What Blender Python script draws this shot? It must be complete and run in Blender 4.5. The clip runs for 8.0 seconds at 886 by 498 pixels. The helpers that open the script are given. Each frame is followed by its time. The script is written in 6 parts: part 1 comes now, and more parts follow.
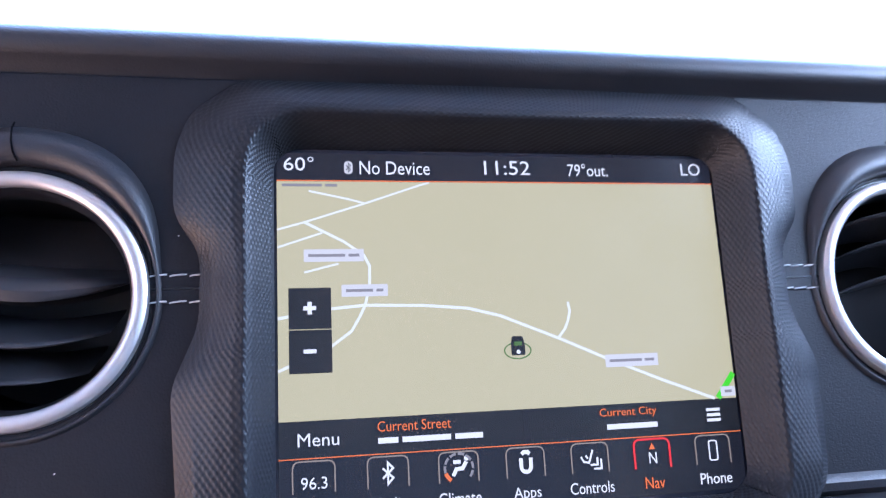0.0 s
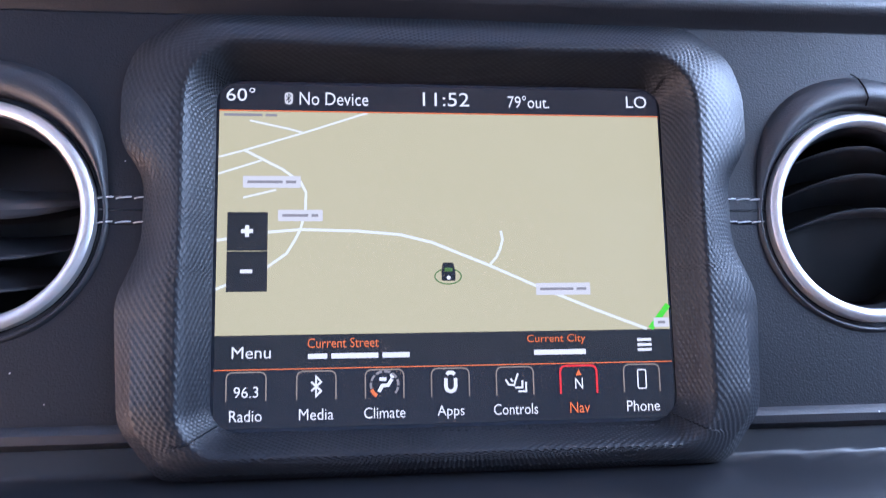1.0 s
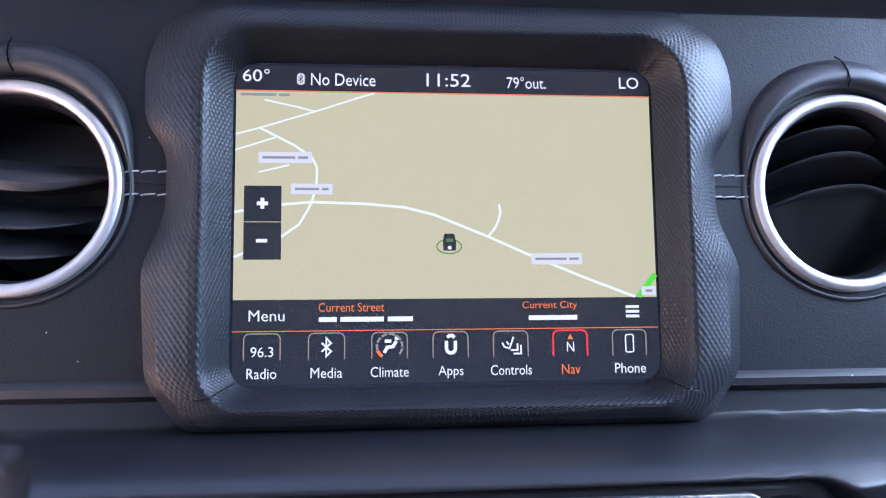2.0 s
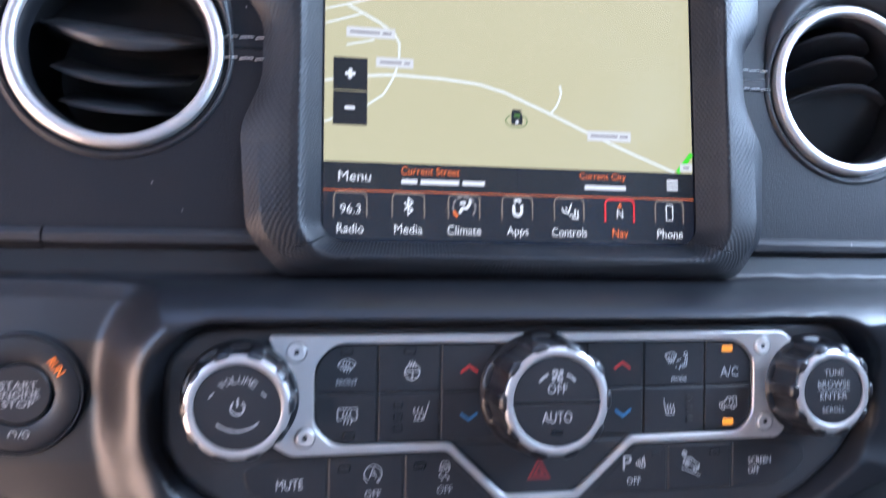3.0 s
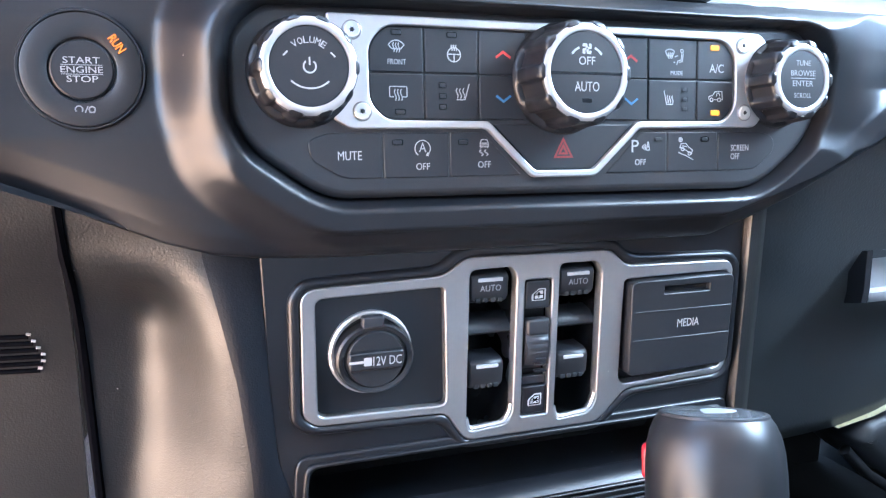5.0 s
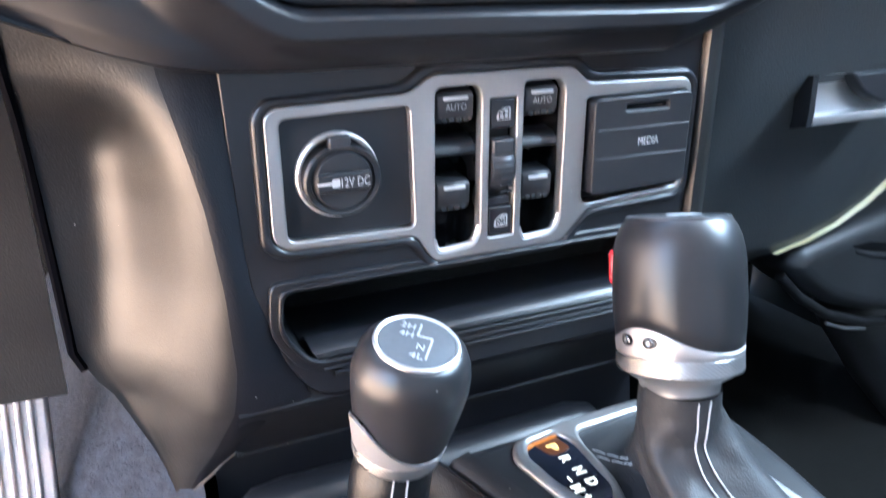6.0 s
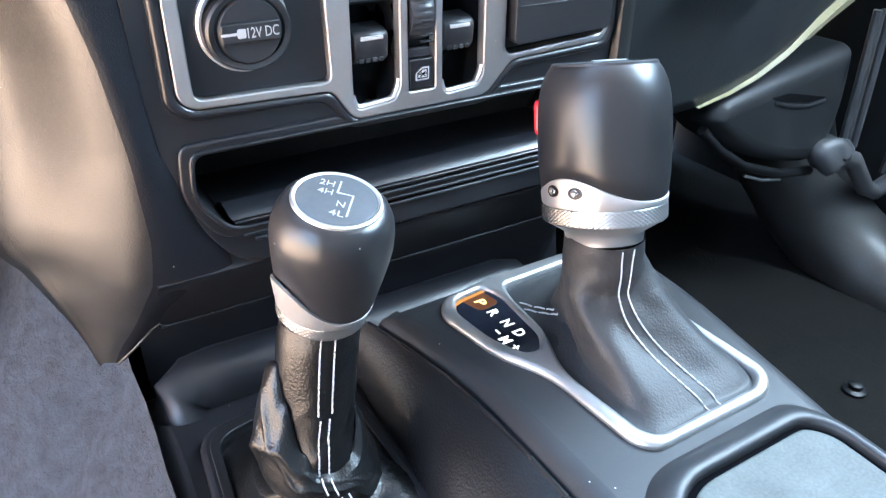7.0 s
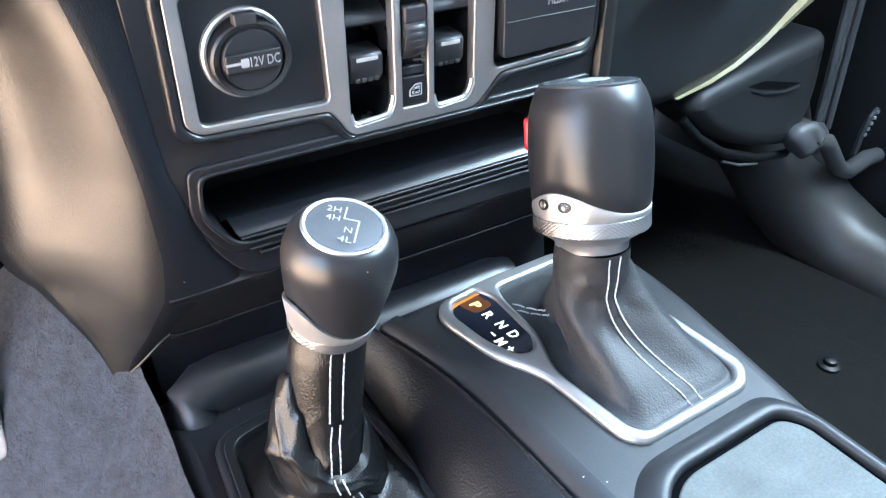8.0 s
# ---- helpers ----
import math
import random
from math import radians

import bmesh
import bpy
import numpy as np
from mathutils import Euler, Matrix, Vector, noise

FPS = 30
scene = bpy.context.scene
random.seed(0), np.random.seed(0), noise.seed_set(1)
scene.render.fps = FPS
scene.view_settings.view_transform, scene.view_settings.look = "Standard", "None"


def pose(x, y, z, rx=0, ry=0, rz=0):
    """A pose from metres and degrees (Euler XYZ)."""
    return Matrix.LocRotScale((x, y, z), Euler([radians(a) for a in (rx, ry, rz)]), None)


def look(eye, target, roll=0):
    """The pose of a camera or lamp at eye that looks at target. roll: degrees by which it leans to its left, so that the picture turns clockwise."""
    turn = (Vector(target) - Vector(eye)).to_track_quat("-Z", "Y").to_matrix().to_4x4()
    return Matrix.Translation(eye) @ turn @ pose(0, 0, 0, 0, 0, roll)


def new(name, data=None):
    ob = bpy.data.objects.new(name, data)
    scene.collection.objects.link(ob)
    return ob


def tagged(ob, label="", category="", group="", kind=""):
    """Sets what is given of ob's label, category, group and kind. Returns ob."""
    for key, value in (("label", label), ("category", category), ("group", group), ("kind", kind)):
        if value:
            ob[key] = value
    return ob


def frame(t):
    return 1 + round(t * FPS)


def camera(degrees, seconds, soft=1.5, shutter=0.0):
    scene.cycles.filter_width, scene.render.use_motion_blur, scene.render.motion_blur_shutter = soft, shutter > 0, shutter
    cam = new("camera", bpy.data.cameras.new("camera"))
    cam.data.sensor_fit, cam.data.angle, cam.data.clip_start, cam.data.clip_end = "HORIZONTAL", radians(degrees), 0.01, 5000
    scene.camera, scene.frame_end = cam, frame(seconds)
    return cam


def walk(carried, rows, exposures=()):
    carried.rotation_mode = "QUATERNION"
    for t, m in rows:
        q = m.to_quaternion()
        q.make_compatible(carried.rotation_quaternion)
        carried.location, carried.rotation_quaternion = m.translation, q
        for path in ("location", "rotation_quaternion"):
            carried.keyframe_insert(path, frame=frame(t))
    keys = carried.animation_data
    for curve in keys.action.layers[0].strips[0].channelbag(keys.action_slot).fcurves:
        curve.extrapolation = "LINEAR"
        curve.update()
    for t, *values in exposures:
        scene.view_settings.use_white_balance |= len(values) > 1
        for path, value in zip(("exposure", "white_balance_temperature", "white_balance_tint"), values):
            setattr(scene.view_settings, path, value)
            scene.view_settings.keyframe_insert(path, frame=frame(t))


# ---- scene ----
cam = camera(60.5, 8.0, soft=1.15, shutter=0.4)
EXPO = 3.2
PATH = [
    (0, (-0.083, -0.267, 0.722), (0.328, 1.69, 0.762), -0.8),
    (0.2, (-0.068, -0.268, 0.728), (0.243, 1.709, 0.7), -0.5),
    (0.5, (-0.057, -0.268, 0.716), (0.238, 1.71, 0.682), 0.1),
    (0.7, (-0.046, -0.276, 0.709), (0.217, 1.707, 0.689), 0.1),
    (1, (-0.033, -0.285, 0.711), (0.184, 1.702, 0.638), 0.0),
    (2.3, (-0.031, -0.313, 0.71), (0.154, 1.672, 0.549), 0.3),
    (2.5, (-0.051, -0.318, 0.705), (0.197, 1.658, 0.524), 0.9),
    (2.8, (-0.08, -0.326, 0.685), (0.263, 1.636, 0.503), 1.6),
    (3, (-0.098, -0.333, 0.665), (0.293, 1.619, 0.473), 1.9),
    (3.5, (-0.128, -0.349, 0.616), (0.349, 1.576, 0.356), 2.0),
    (4, (-0.139, -0.355, 0.592), (0.438, 1.531, 0.257), 1.6),
    (4.2, (-0.143, -0.357, 0.589), (0.463, 1.512, 0.217), 1.5),
    (5.3, (-0.171, -0.357, 0.571), (0.510, 1.478, 0.155), 0.9),
    (5.4, (-0.171, -0.357, 0.575), (0.505, 1.464, 0.097), 1.1),
    (5.5, (-0.178, -0.356, 0.568), (0.529, 1.449, 0.08), 0.5),
    (6, (-0.182, -0.355, 0.547), (0.614, 1.338, -0.158), 0.0),
    (6.5, (-0.18, -0.352, 0.539), (0.678, 1.213, -0.364), 0.1),
    (7, (-0.176, -0.35, 0.537), (0.714, 1.129, -0.474), 0.5),
    (7.5, (-0.178, -0.349, 0.542), (0.72, 1.09, -0.517), 0.1),
    (8, (-0.186, -0.353, 0.562), (0.724, 1.07, -0.509), -0.1),
]
walk(cam, [(t, look(eye, target, roll)) for t, eye, target, roll in PATH], exposures=[(0.0, EXPO, 5150, 20), (2.5, EXPO + 0.05, 5300, 16), (3.0, EXPO + 0.15, 5350, 12), (3.5, EXPO + 0.62, 5350, 11), (4.0, EXPO + 1.02, 5400, 8), (5.5, EXPO + 1.12, 5520, 4), (8.0, EXPO + 1.1, 5750, -1)])

# ---- daylight: clear sky, sun high behind the car ----
SUN_EL, SUN_AZ = radians(62), radians(205)
world = bpy.data.worlds.new("daylight")
scene.world = world
world.use_nodes = True
wn = world.node_tree
sky = wn.nodes.new("ShaderNodeTexSky")
sky.sky_type, sky.sun_disc = "NISHITA", False
sky.sun_elevation, sky.sun_rotation = SUN_EL, SUN_AZ
sky.air_density, sky.dust_density, sky.ozone_density = 1.0, 2.0, 1.0
wn.links.new(sky.outputs[0], wn.nodes["Background"].inputs[0])
wn.nodes["Background"].inputs[1].default_value = 0.12
sun = new("sun", bpy.data.lights.new("sun", "SUN"))
sun.data.energy, sun.data.angle, sun.data.color = 5.0, radians(0.5), (1.0, 0.95, 0.88)
sun_way = Vector((math.sin(SUN_AZ) * math.cos(SUN_EL), math.cos(SUN_AZ) * math.cos(SUN_EL), math.sin(SUN_EL)))
sun.matrix_world = look(sun_way * 20, (0, 0, 0))


def window_light(name, at, wide, high, watts, color):
    """An area lamp in an opening, added for the outdoor light that comes in there."""
    lamp = new(name, bpy.data.lights.new(name, "AREA"))
    lamp.data.shape, lamp.data.size, lamp.data.size_y, lamp.data.energy, lamp.data.color = "RECTANGLE", wide, high, watts, color
    lamp.matrix_world = at


window_light("side_window_light", look((0.70, -0.18, 1.06), (0.0, -0.18, 0.70)), 0.85, 0.30, 2.9, (0.76, 0.88, 1.0))
window_light("windscreen_light", look((0.0, 0.28, 1.04), (0.0, -0.25, 0.60)), 1.25, 0.44, 3.8, (0.52, 0.72, 1.0))
# added warm lamp, in place of light bounced off the sunlit ground
window_light("doorway_bounce_light", look((-0.745, -0.10, 0.53), (0.0, -0.08, 0.48)), 0.50, 0.44, 0.31, (1.0, 0.54, 0.35))

# ---- materials ----
def material(name, color, rough, metal=0.0, relief=None, size=1.0, depth=0.3, mottle=0.12, blotch=25.0, dust=0.0, emit=0.0, spec=0.5, coat=0.0):
    """A node material: colour mottled at two scales, uneven gloss, a relief of the named kind (size in mm) and specks of dust."""
    m = bpy.data.materials.new(name)
    m.use_nodes = True
    nt = m.node_tree
    bsdf = nt.nodes["Principled BSDF"]

    def node(kind, **sockets):
        n = nt.nodes.new("ShaderNode" + kind)
        for key, value in sockets.items():
            if hasattr(value, "is_output"):
                nt.links.new(value, n.inputs[key.replace("_", " ")])
            else:
                n.inputs[key.replace("_", " ")].default_value = value
        return n

    def maths(op, a, b=0.0):
        n = nt.nodes.new("ShaderNodeMath")
        n.operation = op
        for i, value in enumerate((a, b)):
            if hasattr(value, "is_output"):
                nt.links.new(value, n.inputs[i])
            else:
                n.inputs[i].default_value = value
        return n.outputs[0]

    co = nt.nodes.new("ShaderNodeTexCoord")
    where = co.outputs["Object"]
    big = node("TexNoise", Vector=where, Scale=blotch, Detail=3.0).outputs[0]
    small = node("TexNoise", Vector=where, Scale=blotch * 17, Detail=2.0).outputs[0]
    both = maths("ADD", maths("MULTIPLY", big, 0.65), maths("MULTIPLY", small, 0.35))
    ramp = node("MapRange", Value=both)
    ramp.inputs["From Min"].default_value, ramp.inputs["From Max"].default_value = 0.3, 0.7
    ramp.inputs["To Min"].default_value, ramp.inputs["To Max"].default_value = 1 - mottle, 1 + mottle
    tint = nt.nodes.new("ShaderNodeVectorMath")
    tint.operation = "SCALE"
    tint.inputs[0].default_value = color
    nt.links.new(ramp.outputs[0], tint.inputs["Scale"])
    base = tint.outputs[0]
    if dust:
        cell = node("TexVoronoi", Vector=where, Scale=170.0)
        pick = node("SeparateColor", Color=cell.outputs["Color"]).outputs[0]
        near = maths("LESS_THAN", cell.outputs["Distance"], maths("MULTIPLY", pick, 0.055))
        chosen = maths("MULTIPLY", near, maths("GREATER_THAN", pick, 1 - dust))
        mix = nt.nodes.new("ShaderNodeMix")
        mix.data_type = "RGBA"
        nt.links.new(chosen, mix.inputs["Factor"])
        nt.links.new(base, mix.inputs["A"])
        mix.inputs["B"].default_value = (0.55, 0.53, 0.5, 1)
        base = mix.outputs["Result"]
    nt.links.new(base, bsdf.inputs["Base Color"])
    gloss = node("MapRange", Value=big)
    gloss.inputs["From Min"].default_value, gloss.inputs["From Max"].default_value = 0.3, 0.7
    gloss.inputs["To Min"].default_value, gloss.inputs["To Max"].default_value = max(0.02, rough - 0.05), min(1.0, rough + 0.05)
    nt.links.new(gloss.outputs[0], bsdf.inputs["Roughness"])
    bsdf.inputs["Metallic"].default_value = metal
    bsdf.inputs["Specular IOR Level"].default_value = spec
    bsdf.inputs["Coat Weight"].default_value = coat
    bsdf.inputs["Coat Roughness"].default_value = 0.08
    if emit:
        bsdf.inputs["Emission Color"].default_value = (*color, 1)
        bsdf.inputs["Emission Strength"].default_value = emit
        bsdf.inputs["Base Color"].default_value = (0.01, 0.01, 0.01, 1)
        nt.links.remove(bsdf.inputs["Base Color"].links[0])
    height, reach = None, size * 0.001 * depth
    if relief == "leather":
        cell = node("TexVoronoi", Vector=where, Scale=1000.0 / size)
        cell.feature = "SMOOTH_F1"
        fold = node("TexNoise", Vector=where, Scale=700.0 / size, Detail=2.0).outputs[0]
        height = maths("ADD", maths("MULTIPLY", cell.outputs["Distance"], -0.8), maths("MULTIPLY", fold, 0.45))
    elif relief == "fine":
        height = node("TexNoise", Vector=where, Scale=1000.0 / size, Detail=2.0).outputs[0]
    elif relief == "carpet":
        a = node("TexNoise", Vector=where, Scale=600.0 / size, Detail=5.0, Roughness=0.75).outputs[0]
        b = node("TexNoise", Vector=where, Scale=60.0 / size, Detail=2.0).outputs[0]
        height = maths("ADD", a, b)
    elif relief == "brushed":
        stretch = nt.nodes.new("ShaderNodeMapping")
        nt.links.new(where, stretch.inputs[0])
        stretch.inputs["Scale"].default_value = (60, 2500, 2500)
        height = node("TexNoise", Vector=stretch.outputs[0], Scale=1.0, Detail=1.0).outputs[0]
    if height is not None:
        bump = node("Bump", Height=height, Distance=reach)
        bump.inputs["Strength"].default_value = 1.0
        nt.links.new(bump.outputs[0], bsdf.inputs["Normal"])
    return m


GLOW = 2.0 ** -EXPO
DASH_LEATHER = material("dash_leather", (0.0068, 0.0076, 0.0108), 0.52, relief="leather", size=0.7, depth=0.18, dust=0.05, spec=0.26)
TOP_PAD = material("dash_top_pad", (0.014, 0.0145, 0.018), 0.46, relief="leather", size=0.7, depth=0.14, dust=0.05, spec=0.55)
SATIN = material("satin_black_trim", (0.0095, 0.0098, 0.012), 0.36, relief="fine", size=0.7, depth=0.04, dust=0.03, spec=0.44)
CONSOLE_TOP = material("matt_console_plastic", (0.017, 0.0175, 0.0195), 0.46, relief="fine", size=0.7, depth=0.07, dust=0.03, spec=0.4)
GLOVE_GRAIN = material("grained_glove_box", (0.042, 0.045, 0.048), 0.46, relief="leather", size=1.3, depth=0.2, spec=0.5)
PLASTIC = material("moulded_black_plastic", (0.020, 0.0203, 0.0225), 0.42, relief="fine", size=0.6, depth=0.09, dust=0.06)
GRAINED = material("grained_black_plastic", (0.0125, 0.0121, 0.0118), 0.36, relief="leather", size=0.8, depth=0.15, dust=0.04, spec=0.6)
PIANO = material("smooth_black_plastic", (0.0105, 0.011, 0.0135), 0.33, relief="fine", size=0.5, depth=0.03, dust=0.05)
BUTTON = material("button_black_plastic", (0.0145, 0.015, 0.0175), 0.42, relief="fine", size=0.4, depth=0.06, dust=0.03)
GAP = material("seam_gap_black", (0.004, 0.004, 0.005), 0.95, relief="fine", size=0.6, depth=0.05, spec=0.0)
KNOB_GRIP = material("gloss_black_knob_grip", (0.010, 0.010, 0.012), 0.36, relief="fine", size=0.4, depth=0.05, dust=0.05)
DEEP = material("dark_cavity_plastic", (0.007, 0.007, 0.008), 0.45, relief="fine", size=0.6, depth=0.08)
VANE = material("vent_vane_plastic", (0.026, 0.0265, 0.03), 0.4, relief="fine", size=0.6, depth=0.03)
KNURL = material("knurled_rubber_bezel", (0.011, 0.012, 0.015), 0.43, relief="fine", size=0.5, depth=0.04, spec=0.3)
BEZEL_BAND = material("bezel_smooth_band", (0.009, 0.009, 0.011), 0.5, relief="fine", size=0.5, depth=0.05, dust=0.06, spec=0.25)
SILVER = material("satin_silver_paint", (0.58, 0.57, 0.56), 0.35, metal=0.8, relief="fine", size=0.3, depth=0.04, mottle=0.05, dust=0.03)
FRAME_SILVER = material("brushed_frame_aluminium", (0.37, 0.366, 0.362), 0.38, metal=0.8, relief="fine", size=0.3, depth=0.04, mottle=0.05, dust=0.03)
BRIGHT = material("bright_satin_chrome", (0.56, 0.545, 0.54), 0.40, metal=0.8, relief="fine", size=0.4, depth=0.03, mottle=0.04)
KNURLED_METAL = material("knurled_aluminium", (0.4, 0.4, 0.4), 0.28, metal=0.9, relief="fine", size=0.3, depth=0.04, mottle=0.05)
STEEL = material("screw_steel", (0.72, 0.71, 0.69), 0.4, metal=0.7, relief="fine", size=0.5, depth=0.05)
PAD_LEATHER = material("grained_pad_leather", (0.006, 0.006, 0.007), 0.38, relief="leather", size=0.9, depth=0.24, spec=0.3)
BOOT_LEATHER = material("soft_black_leather", (0.024, 0.024, 0.0255), 0.55, relief="leather", size=1.0, depth=0.21, spec=0.42)
SLACK_LEATHER = material("worn_shiny_leather", (0.006, 0.006, 0.0065), 0.33, relief="leather", size=0.9, depth=0.2, spec=0.4)
KNOB_RUBBER = material("soft_touch_knob", (0.017, 0.017, 0.0185), 0.35, relief="fine", size=0.4, depth=0.06, dust=0.04)
KNOB_LENS = material("knob_cap_lens", (0.10, 0.105, 0.112), 0.2, relief="fine", size=2.0, depth=0.02, coat=0.5)
THREAD = material("pale_grey_thread", (0.42, 0.42, 0.42), 0.7, relief="fine", size=0.3, depth=0.3)
WHITE_INK = material("white_print", (0.38, 0.38, 0.385), 0.5, mottle=0.06)
GREY_INK = material("grey_print", (0.26, 0.27, 0.28), 0.5, mottle=0.06)
RED_INK = material("red_print", (0.42, 0.03, 0.028), 0.5, mottle=0.06)
BLUE_INK = material("blue_print", (0.05, 0.17, 0.34), 0.5, mottle=0.06)
HAZARD_INK = material("dim_red_print", (0.17, 0.02, 0.02), 0.5, mottle=0.06)
RED_PAINT = material("red_button_plastic", (0.55, 0.02, 0.03), 0.3, mottle=0.06)
CARPET = material("blue_grey_carpet", (0.054, 0.061, 0.076), 0.95, relief="carpet", size=2.2, depth=2.0, mottle=0.32, blotch=130, spec=0.2)
DARK_CARPET = material("black_carpet", (0.011, 0.0105, 0.010), 0.95, relief="carpet", size=2.0, depth=0.9, mottle=0.4, blotch=60, spec=0.2)
FOOT_PLASTIC = material("footwell_grey_plastic", (0.08, 0.08, 0.083), 0.42, relief="fine", size=1.0, depth=0.08, mottle=0.2)
SHROUD_GREY = material("shroud_grey", (0.024, 0.0245, 0.026), 0.45, relief="fine", size=1.0, depth=0.08, mottle=0.2)
KICK_GREY = material("kick_panel_grey", (0.05, 0.049, 0.048), 0.4, relief="fine", size=1.0, depth=0.08, mottle=0.25)
CREAM = material("cream_strip", (0.4, 0.35, 0.2), 0.5, relief="fine", size=2.0, depth=0.2)
PEDAL_METAL = material("ribbed_pedal", (0.45, 0.4, 0.38), 0.4, metal=0.6, relief="fine", size=0.8, depth=0.1)
TRAY_MAT = material("grey_tray_rubber", (0.07, 0.0755, 0.071), 0.6, relief="leather", size=2.0, depth=0.08, mottle=0.45, blotch=45, spec=0.3)
# grey set so the unseen roof and rear wall bounce window light
HEADLINER = material("grey_headliner", (0.27, 0.27, 0.278), 0.9, relief="carpet", size=1.5, depth=0.3)
SEAT_CLOTH = material("black_seat_cloth", (0.02, 0.02, 0.021), 0.8, relief="carpet", size=1.4, depth=0.5)
DIRT = material("sunlit_tan_ground", (0.60, 0.39, 0.26), 0.95, relief="carpet", size=60.0, depth=0.4, mottle=0.3, blotch=0.5, spec=0.2)
UI_BLACK = material("screen_black", (0.012, 0.014, 0.022), 0.16, relief="fine", size=0.2, depth=0.01)
MAP_BEIGE = material("screen_map_beige", (0.66, 0.575, 0.315), 0.22, emit=0.95 * GLOW)
UI_BAR = material("screen_dark_bar", (0.013, 0.014, 0.022), 0.2, emit=0.8 * GLOW)
UI_KEY = material("screen_key_black", (0.016, 0.017, 0.02), 0.2, emit=0.8 * GLOW)
UI_WHITE = material("screen_white", (0.97, 0.93, 0.90), 0.22, emit=1.0 * GLOW)
UI_ROAD = material("screen_road_white", (0.93, 0.92, 0.82), 0.22, emit=1.0 * GLOW)
UI_LABEL = material("screen_label_plate", (0.85, 0.8, 0.74), 0.22, emit=0.9 * GLOW)
UI_GREY = material("screen_grey", (0.3, 0.27, 0.26), 0.22, emit=1.0 * GLOW)
UI_EDGE = material("screen_icon_edge", (0.42, 0.33, 0.25), 0.22, emit=0.8 * GLOW)
UI_ORANGE = material("screen_orange", (0.95, 0.2, 0.04), 0.22, emit=1.0 * GLOW)
UI_RED = material("screen_red", (0.9, 0.03, 0.03), 0.22, emit=1.0 * GLOW)
UI_GREEN = material("screen_green", (0.12, 0.75, 0.02), 0.22, emit=1.0 * GLOW)
UI_DARK_GREEN = material("screen_dark_green", (0.1, 0.22, 0.04), 0.22, emit=0.9 * GLOW)
LED_AMBER = material("amber_light", (1.0, 0.33, 0.02), 0.3, emit=1.3 * GLOW)
# the halo of the letter P, put into two faintly glowing materials
AMBER_GLOW = material("amber_glow_under_letter", (0.5, 0.13, 0.01), 0.3, emit=0.16 * GLOW)
AMBER_EDGE = material("amber_lit_rim", (0.9, 0.28, 0.02), 0.3, emit=0.7 * GLOW)
LETTER_AMBER = material("amber_letter_light", (1.0, 0.6, 0.2), 0.3, emit=1.8 * GLOW)
RUN_ORANGE = material("orange_word_light", (1.0, 0.2, 0.015), 0.3, emit=1.2 * GLOW)
# for unlit lamps, and black put into gaps and openings as their shade
LAMP_GAP_BLACK = material("unlit_lamp_and_gap_black", (0.008, 0.008, 0.009), 0.25)
IND_WHITE = material("gear_letter_light", (1.0, 0.97, 0.9), 0.3, emit=1.2 * GLOW)


# ---- shapes; outlines and heights in millimetres ----
MM = 0.001


def rounded(corners, radius=3.0, seg=5):
    """The outline through the corners, each (x, y) or (x, y, radius), with its corners rounded."""
    pts, n = [], len(corners)
    for i in range(n):
        p, a, b = (Vector(corners[(i + k) % n][:2]) for k in (0, -1, 1))
        r = corners[i][2] if len(corners[i]) > 2 else radius
        u, v = a - p, b - p
        cut = min(r, u.length * 0.48, v.length * 0.48)
        s, e = p + u.normalized() * cut, p + v.normalized() * cut
        for k in range(seg + 1):
            w = k / seg
            pts.append(tuple(s * (1 - w) ** 2 + p * (2 * w * (1 - w)) + e * w * w))
    return pts


def box_outline(x0, x1, y0, y1, r=2.0, seg=4):
    return rounded([(x0, y0), (x1, y0), (x1, y1), (x0, y1)], r, seg)


def round_outline(x, y, r, n=40, ry=None):
    return [(x + r * math.cos(2 * math.pi * k / n), y + (ry or r) * math.sin(2 * math.pi * k / n)) for k in range(n)]


def turned(pts, left):
    area = sum(a[0] * b[1] - b[0] * a[1] for a, b in zip(pts, pts[1:] + pts[:1]))
    return pts if (area > 0) == left else pts[::-1]


def baked(data, shift=(0, 0, 0)):
    """The mesh of a curve or text, its data thrown away."""
    ob = new("bake", data)
    bpy.context.view_layer.update()
    mesh = bpy.data.meshes.new_from_object(ob.evaluated_get(bpy.context.evaluated_depsgraph_get()))
    bpy.data.objects.remove(ob)
    bpy.data.curves.remove(data)
    mesh.materials.clear()
    mesh.transform(Matrix.Translation(shift))
    return mesh


def plate(outer, z0, z1, holes=(), bevel=0.6, res=2):
    """A plate with bevelled edges from z0 to z1; all in millimetres."""
    cu = bpy.data.curves.new("plate", "CURVE")
    cu.dimensions, cu.fill_mode = "2D", "BOTH"
    bevel = min(bevel, (z1 - z0) * 0.49)
    cu.bevel_depth, cu.bevel_resolution, cu.offset = bevel * MM, res, -bevel * MM
    cu.extrude = max(0.0, (z1 - z0) / 2 - bevel) * MM
    for i, line in enumerate((outer, *holes)):
        line = turned(list(line), i == 0)
        sp = cu.splines.new("POLY")
        sp.points.add(len(line) - 1)
        sp.use_cyclic_u = True
        for k, (x, y) in enumerate(line):
            sp.points[k].co = (x * MM, y * MM, 0, 1)
    return baked(cu, (0, 0, (z0 + z1) / 2 * MM))


